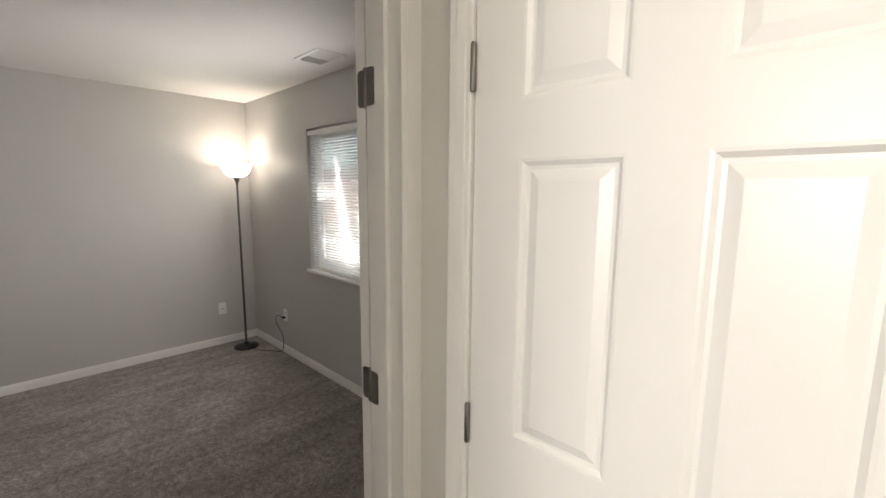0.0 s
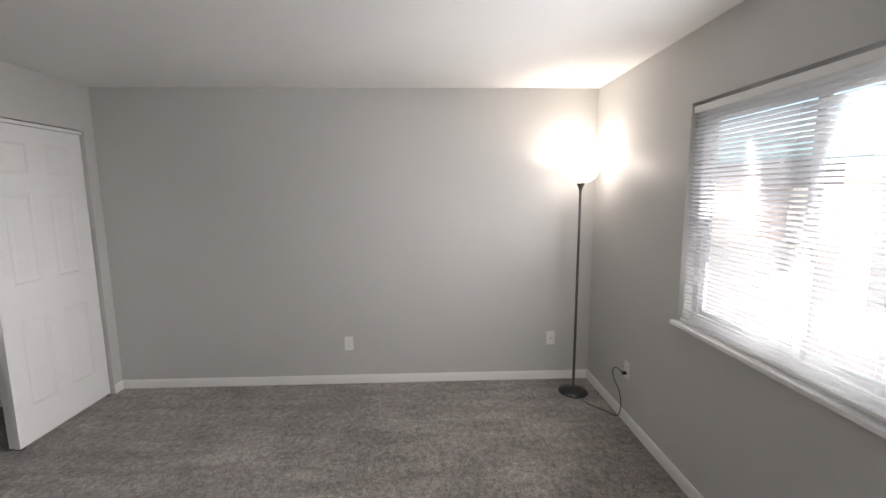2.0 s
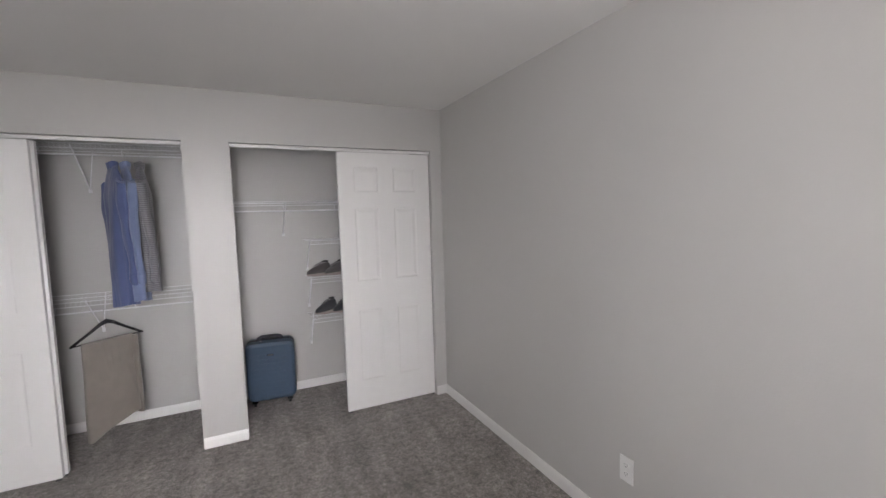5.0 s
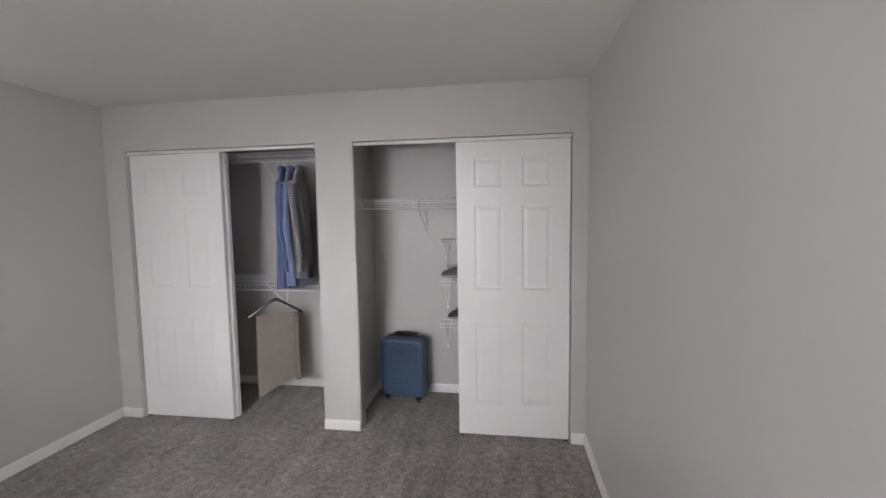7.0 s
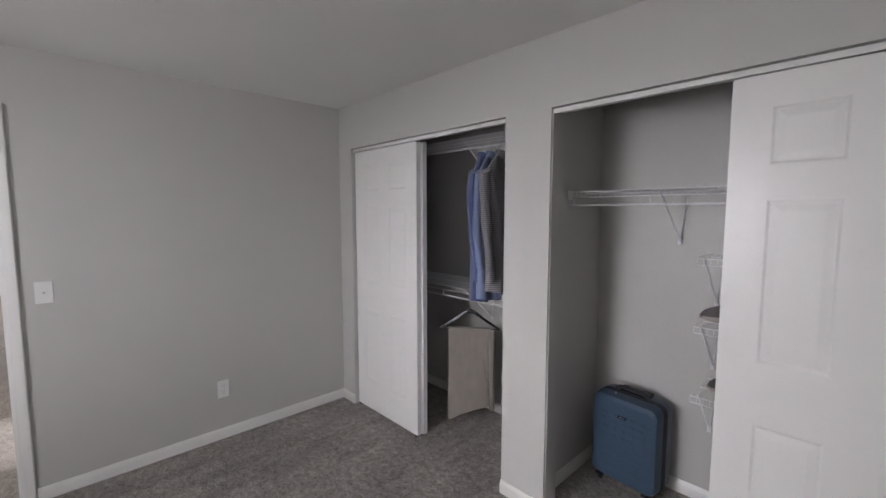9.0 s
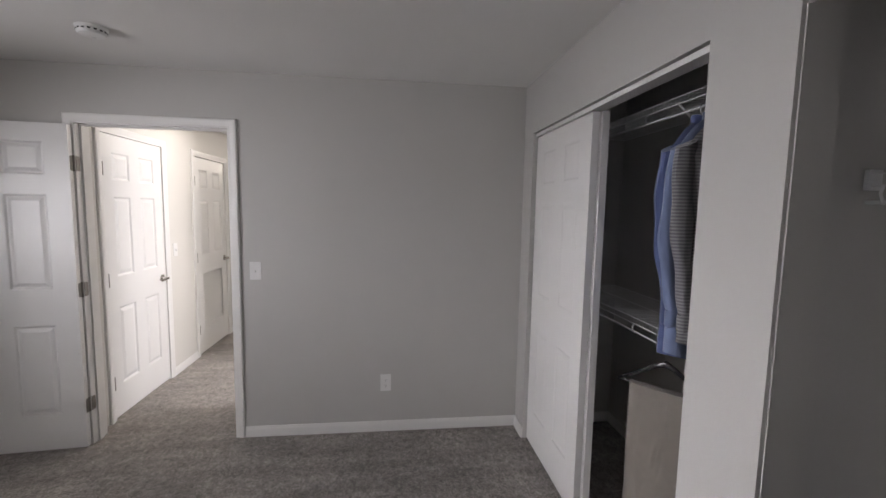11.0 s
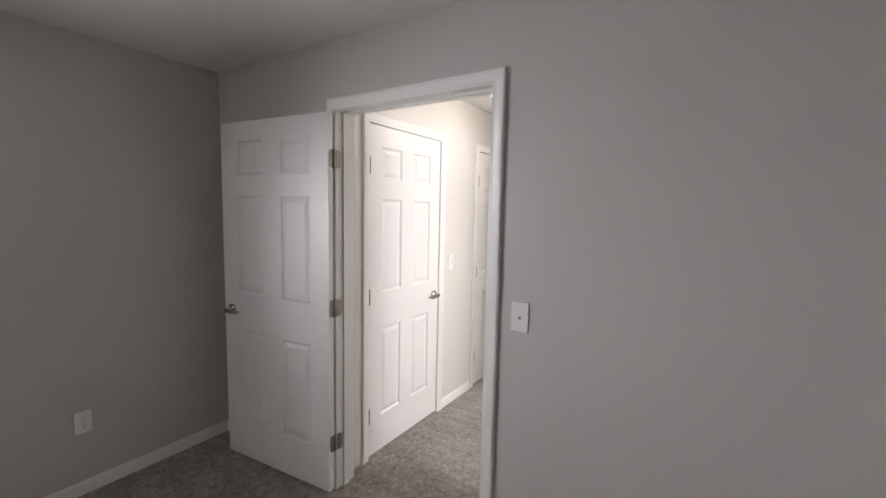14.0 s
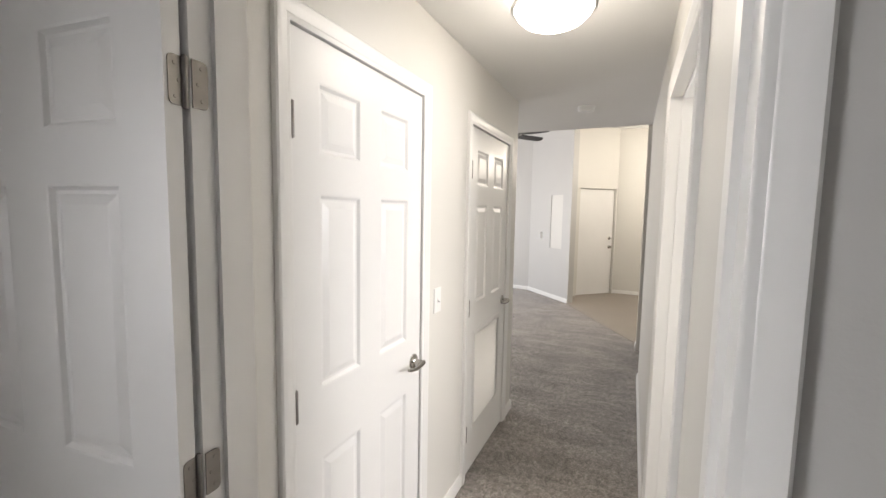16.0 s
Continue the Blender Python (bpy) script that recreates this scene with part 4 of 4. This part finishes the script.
def rounded_ring(hx, hz, r, y, cz, n=6):
    pts = []
    for cx, cz2, a0 in ((hx - r, hz - r, 0), (-hx + r, hz - r, 90), (-hx + r, -hz + r, 180), (hx - r, -hz + r, 270)):
        for k in range(n + 1):
            a = radians(a0 + 90 * k / n)
            pts.append((cx + r * math.cos(a), y, cz + cz2 + r * math.sin(a)))
    return pts


cz, hz = (SZ0 + SZ1) / 2, (SZ1 - SZ0) / 2
for nm, s in (("front_shell", 1), ("back_shell", -1)):
    bm = bmesh.new()
    add_rings(bm, [rounded_ring(SWd, hz, 0.05, s * 0.006, cz), rounded_ring(SWd, hz, 0.05, s * (SDp - 0.03), cz), rounded_ring(SWd - 0.006, hz - 0.006, 0.048, s * (SDp - 0.012), cz),
                   rounded_ring(SWd - 0.022, hz - 0.022, 0.04, s * (SDp - 0.002), cz), rounded_ring(SWd - 0.032, hz - 0.032, 0.036, s * SDp, cz), rounded_ring(SWd - 0.040, hz - 0.040, 0.032, s * (SDp - 0.003), cz),
                   rounded_ring(SWd - 0.046, hz - 0.046, 0.03, s * (SDp - 0.003), cz)])
    part(nm, bm, CASE, case, "blue moulded shell", smooth=True)
bm = bmesh.new()
add_rings(bm, [rounded_ring(SWd + 0.002, hz + 0.002, 0.051, y, cz) for y in (-0.020, 0.020)])
part("zipper", bm, ZIP, case, "black zipper band")
bm = bmesh.new()
add_box(bm, -0.018, SDp - 0.004, -0.009, 0.018, SDp + 0.0045, 0.009, 0.004)
lug = finish("raised_square", bm, CASE)
for r in range(4):
    for c in range(5):
        if r or c != 2:
            o = new("raised_square", lug)
            o.parent = case
            o.matrix_basis = pose(-0.105 + c * 0.0525, 0, 0.432 - r * 0.040)
bm = bmesh.new()
for z in [0.280 - 0.042 * k for k in range(5)]:
    add_box(bm, -0.125, SDp - 0.004, z - 0.004, 0.125, SDp - 0.001, z + 0.004, 0.0015)
part("ribs", bm, CASE, case)
bm = bmesh.new()
add_box(bm, -0.024, SDp - 0.002, 0.425, 0.024, SDp + 0.003, 0.439, 0.0015)
badge = part("badge", bm, BLACK, case, "small black badge")
bm = bmesh.new()
add_box(bm, -0.017, SDp + 0.003, 0.4305, 0.017, SDp + 0.0034, 0.4335)
part("badge_bar", bm, SCREW, badge)
bm = bmesh.new()
add_tube(bm, [(-0.10, 0.0, SZ1 - 0.004), (-0.088, 0.0, SZ1 + 0.020), (-0.06, 0.0, SZ1 + 0.031), (0.06, 0.0, SZ1 + 0.031), (0.088, 0.0, SZ1 + 0.020), (0.10, 0.0, SZ1 - 0.004)], [0.010, 0.011, 0.012, 0.012, 0.011, 0.010], 10)
part("carry_handle", bm, ZIP, case, "black carry handle", smooth=True)
bm = bmesh.new()
add_box(bm, -0.085, -SDp + 0.012, SZ1 - 0.004, 0.085, -0.02, SZ1 + 0.016, 0.005)
part("trolley_handle", bm, BLACK, case, "black retracted trolley handle")
bm = bmesh.new()
add_lathe(bm, [(0.006, 0.0), (0.006, 0.008), (0.003, 0.01)], Matrix.Translation((0.07, 0.045, SZ1 - 0.002)), 10)
part("zip_pull", bm, SCREW, case, "steel zip pull")
for x in (-0.135, 0.135):
    for y in (-0.065, 0.065):
        bm = bmesh.new()
        add_box(bm, x - 0.022, y - 0.022, 0.030, x + 0.022, y + 0.022, 0.056, 0.006)
        w = part("wheel_housing", bm, BLACK, case, "black wheel housing")
        bm = bmesh.new()
        add_lathe(bm, [(0.014, -0.010), (0.021, -0.008), (0.021, 0.008), (0.014, 0.010)], Matrix.Translation((x, y + 0.004, 0.021)) @ Matrix.Rotation(radians(90), 4, "Y"), 20)
        part("wheel", bm, RUBBER, w, "black wheel", smooth=True)

# ---- clothes ----


def hanger(t, rod_z, width=0.42, bar=False):
    """Black hanger below a rod at z 0 of the thing; lies in the local x-z plane."""
    bm = bmesh.new()
    hook = [(0.014 * math.cos(a), 0, -0.008 + 0.018 * math.sin(a)) for a in [radians(k) for k in range(-20, 200, 20)]]
    hook = [(0.0, 0, -0.085), (0.0, 0, -0.045), (0.012, 0, -0.028)] + hook
    add_tube(bm, hook, 0.0018, 6)
    part("hook", bm, SCREW, t, "steel hook", smooth=True)
    bm = bmesh.new()
    h = width / 2
    pts = [(-h, 0, -0.203), (-h * 0.96, 0, -0.198), (-h * 0.5, 0, -0.136), (-h * 0.17, 0, -0.088), (0, 0, -0.074), (h * 0.17, 0, -0.088), (h * 0.5, 0, -0.136), (h * 0.96, 0, -0.198), (h, 0, -0.203)]
    add_tube(bm, pts, [0.006, 0.008, 0.009, 0.012, 0.017, 0.012, 0.009, 0.008, 0.006], 10)
    if bar:
        add_tube(bm, [(-h * 0.93, 0, -0.200), (h * 0.93, 0, -0.200)], 0.0045, 8)
    part("hanger", bm, BLACK, t, "black hanger", smooth=True)


def shirt(label, at, rz, mat, seed, length=0.78, half=0.215, thick=0.045, sleeve=True, lean=0.0):
    """A long-sleeved shirt on a hanger: x across the shoulders, y its thickness, z down from the rod."""
    t = thing("shirt", label, "shirt", at, rz, group="hanging shirts")
    hanger(t, 0)
    rnd = random.Random(seed)
    ph = [rnd.uniform(0, 6.28) for _ in range(4)]
    rings = []
    n = 48
    top = -0.068
    for k in range(28):
        s = k / 27
        z = top - s * length
        d = s * length
        if d < 0.14:
            w = 0.055 + (half - 0.055) * (d / 0.14) ** 0.75
        else:
            w = half * (1.0 - 0.16 * min(1, (d - 0.14) / 0.25)) + 0.012 * math.sin(5 * s + ph[0])
        th = thick * (0.35 + 0.65 * min(1, d / 0.2)) * (1 + 0.25 * s)
        ring = []
        for i in range(n):
            a = 2 * math.pi * i / n
            x = w * math.cos(a)
            fold = 0.22 * math.sin(3 * a + ph[1] + 1.5 * s) + 0.16 * math.sin(7 * a + ph[2] - 2.2 * s) + 0.08 * math.sin(11 * a + ph[3])
            y = th * math.sin(a) * (1 + fold * min(1, s * 3)) + 0.010 * min(1, s * 2) * math.sin(9 * x / half + ph[2])
            hem = 0.035 * (1 - (x / half) ** 2) * s ** 8 * -1
            ring.append((x + lean * d, y, z + hem))
        rings.append(ring)
    bm = bmesh.new()
    add_rings(bm, rings)
    part("torso", bm, mat, t, smooth=True)
    bm = bmesh.new()
    ring = lambda w, y, z: [(w * math.cos(2 * math.pi * i / 20), y * math.sin(2 * math.pi * i / 20), z + 0.010 * math.cos(2 * math.pi * i / 20) ** 2) for i in range(20)]
    add_rings(bm, [ring(0.066, 0.026, top - 0.028), ring(0.060, 0.032, top + 0.004), ring(0.056, 0.034, top + 0.016), ring(0.050, 0.028, top + 0.012), ring(0.05, 0.024, top - 0.01)])
    part("collar", bm, mat, t, smooth=True)
    if sleeve:
        for s in (-1, 1):
            bm = bmesh.new()
            rings = []
            for k in range(18):
                q = k / 17
                cx = s * (half - 0.022 + 0.045 * math.sin(q * 2.4) - 0.045 * q)
                cy = 0.012 * math.sin(4 * q + ph[1]) + 0.014 * q
                z = top - 0.115 - q * 0.60
                r = 0.050 - 0.018 * q + 0.005 * math.sin(16 * q + ph[3])
                rings.append([(cx + r * 0.95 * math.cos(a) * (1 + 0.12 * math.sin(3 * a + 5 * q)), cy + r * 0.62 * math.sin(a), z - 0.02 * s * math.cos(a)) for a in [2 * math.pi * i / 16 for i in range(16)]])
            add_rings(bm, rings)
            part("sleeve", bm, mat, t, smooth=True)
            bm = bmesh.new()
            cx, cy, z = s * (half - 0.022 + 0.045 * math.sin(2.4) - 0.045), 0.012 * math.sin(4 + ph[1]) + 0.014, top - 0.715
            add_rings(bm, [[(cx + r * math.cos(a), cy + 0.7 * r * math.sin(a), z + dz - 0.02 * s * math.cos(a)) for a in [2 * math.pi * i / 16 for i in range(16)]] for r, dz in ((0.034, 0.006), (0.036, -0.005), (0.036, -0.055), (0.032, -0.06))])
            part("cuff", bm, mat, t, smooth=True)
    return t


RODZ, RODY = 1.995, -2.386
shirt("medium blue long-sleeved cotton shirt on a black hanger", (-1.965, RODY, RODZ), 114, SHIRT_BLUE, 3, 0.91)
shirt("pale blue long-sleeved shirt on a black hanger beside the blue one", (-2.035, RODY, RODZ), 108, SHIRT_PALE, 9, 0.89)
shirt("grey and black finely striped shirt on a black hanger", (-2.115, RODY, RODZ), 103, SHIRT_STRIPE, 14, 0.83)

tr = thing("trousers", "khaki trousers folded over a black hanger on the lower closet rod", "trousers", (-1.857, -2.386, 0.960), 36)
hanger(tr, 0, 0.42, bar=True)
bm = bmesh.new()
rings = []
for k in range(34):
    s = k / 33
    if s < 0.06:
        z, th = -0.192 - 0.004 * s, 0.010 + 0.25 * s
    else:
        z, th = -0.194 - (s - 0.06) / 0.94 * 0.545, 0.026 + 0.016 * s
    ring = []
    for i in range(40):
        a = 2 * math.pi * i / 40
        c, q = math.cos(a), math.sin(a)
        x = 0.148 * (1 + 0.04 * s) * (abs(c) ** 0.55) * (1 if c > 0 else -1) + 0.004
        y = th * (abs(q) ** 0.7) * (1 if q > 0 else -1) + 0.018 * s * math.sin(14 * x + 3 * s) + 0.004 * s * math.sin(37 * x + 9 * s * s)
        zz = z - 0.125 * s * min(1.0, max(0, (0.10 + x) / 0.24)) ** 1.3 * (0.5 + 0.5 * s)
        ring.append((x, y, zz))
    rings.append(ring)
add_rings(bm, rings)
part("leg", bm, KHAKI, tr, "folded khaki legs", smooth=True)
bm = bmesh.new()
rings = []
for k in range(20):
    s = k / 19
    z = -0.205 - s * 0.56
    rings.append([(-0.150 - 0.006 * s + 0.020 * math.cos(a), 0.008 + (0.018 + 0.016 * s) * math.sin(a), z) for a in [2 * math.pi * i / 14 for i in range(14)]])
add_rings(bm, rings)
part("leg_fold", bm, KHAKI, tr, smooth=True)

# ---- shoes ----


def shoe(at, rz, mat, label, size=0.28):
    t = thing("shoe", label, "shoe", at, rz, group="shoes on the wire shelves")
    outline = []
    for k in range(15):
        s = k / 14
        w = 0.044 + 0.015 * math.sin(math.pi * min(1, s * 1.25)) if s < 0.9 else 0.044
        w *= min(1.0, 0.45 + 4 * s) * (1 if s < 0.8 else max(0.35, (1 - ((s - 0.8) / 0.2) ** 2) ** 0.5))
        outline.append((s * size, w))
    bm = bmesh.new()
    rings = []
    for x, w in outline:
        lift = 0.012 * max(0, (x / size - 0.7) / 0.3) ** 2
        rings.append([(x, -w, 0.003 + lift), (x, w, 0.003 + lift), (x, w * 1.04, 0.016 + lift), (x, w * 0.98, 0.028), (x, -w * 0.98, 0.028), (x, -w * 1.04, 0.016 + lift)])
    add_rings(bm, rings)
    part("sole", bm, SOLE, t, "pale rubber sole", smooth=True)
    bm = bmesh.new()
    rings = []
    for x, w in outline:
        s = x / size
        h = 0.124 - 0.010 * math.sin(s * 9) if s < 0.32 else 0.118 - 0.056 * ((s - 0.32) / 0.68) ** 0.9
        h = min(h, 0.034 + (max(0, size - x) * 0.022) ** 0.5, 0.07 + 3 * x)
        rings.append([(x, w * 0.96 * c, 0.026 + (h - 0.026) * q) for c, q in [(math.cos(a), abs(math.sin(a)) ** 0.75) for a in [math.pi * i / 12 for i in range(13)]]])
    add_rings(bm, rings)
    part("upper", bm, mat, t, smooth=True)
    bm = bmesh.new()
    add_lathe(bm, [(0.020, 0.0), (0.026, 0.006), (0.022, 0.010), (0.016, 0.004)], Matrix.Translation((0.052, 0, 0.112)) @ Matrix.Diagonal((1.5, 0.95, 1, 1)), 18)
    part("ankle_collar", bm, RUBBER, t, "black padded collar", smooth=True)
    for k in range(5):
        bm = bmesh.new()
        x = 0.105 + 0.018 * k
        z = 0.114 - 0.26 * (x - 0.095)
        add_tube(bm, [(x, -0.022, z - 0.008), (x + 0.002, 0, z + 0.003), (x, 0.022, z - 0.008)], 0.0025, 6)
        part("lace", bm, mat, t)
    return t


for z, mat, nm, turn, x0 in ((1.0345, SHOE_GREY, "grey", 38, -3.415), (0.6965, SHOE_DARK, "dark grey", 44, -3.450)):
    for k in range(2):
        shoe((x0 - 0.135 * k, -2.752 + 0.006 * k, z), turn + 5 * k, mat, nm + " running shoe with pale sole on a short wire shelf", 0.268)

# ---- living room ----
fan = thing("ceiling_fan", "black ceiling fan with a lit glass bowl in the living room", "ceiling fan", (4.50, 1.65, 0.14))
bm = bmesh.new()
add_lathe(bm, [(0.065, 3.06), (0.060, 3.03), (0.013, 3.00), (0.013, 2.62), (0.05, 2.60), (0.10, 2.57), (0.105, 2.49), (0.07, 2.46)], n=24)
part("motor", bm, BLACK, fan, "black motor housing and downrod", smooth=True)
for k in range(5):
    bm = bmesh.new()
    m = Matrix.Rotation(math.radians(-36) + 2 * math.pi * k / 5, 4, "Z") @ Matrix.Translation((0, 0, 2.50)) @ Matrix.Rotation(radians(-13), 4, "X")
    add_box(bm, 0.09, -0.02, -0.004, 0.20, 0.02, 0.004, m=m)
    add_rings(bm, [[m @ Vector((x, y, z)) for x, y in ((0.15, -0.05), (0.45, -0.066), (0.61, -0.062), (0.64, -0.03), (0.64, 0.03), (0.61, 0.062), (0.45, 0.066), (0.15, 0.05))] for z in (0.002, 0.014)])
    part("blade", bm, RUBBER, fan, "black blade")
bm = bmesh.new()
add_lathe(bm, [(0.075, 2.46), (0.095, 2.44), (0.09, 2.41), (0.05, 2.385), (0.004, 2.38)], n=24, cap=False)
part("glass", bm, BATHGLOW, fan, "glowing glass bowl", smooth=True)
wall_plate("light_switch", (6.805, 1.561, 1.15), 134, "white light switch on the slanted living room wall", "switch")
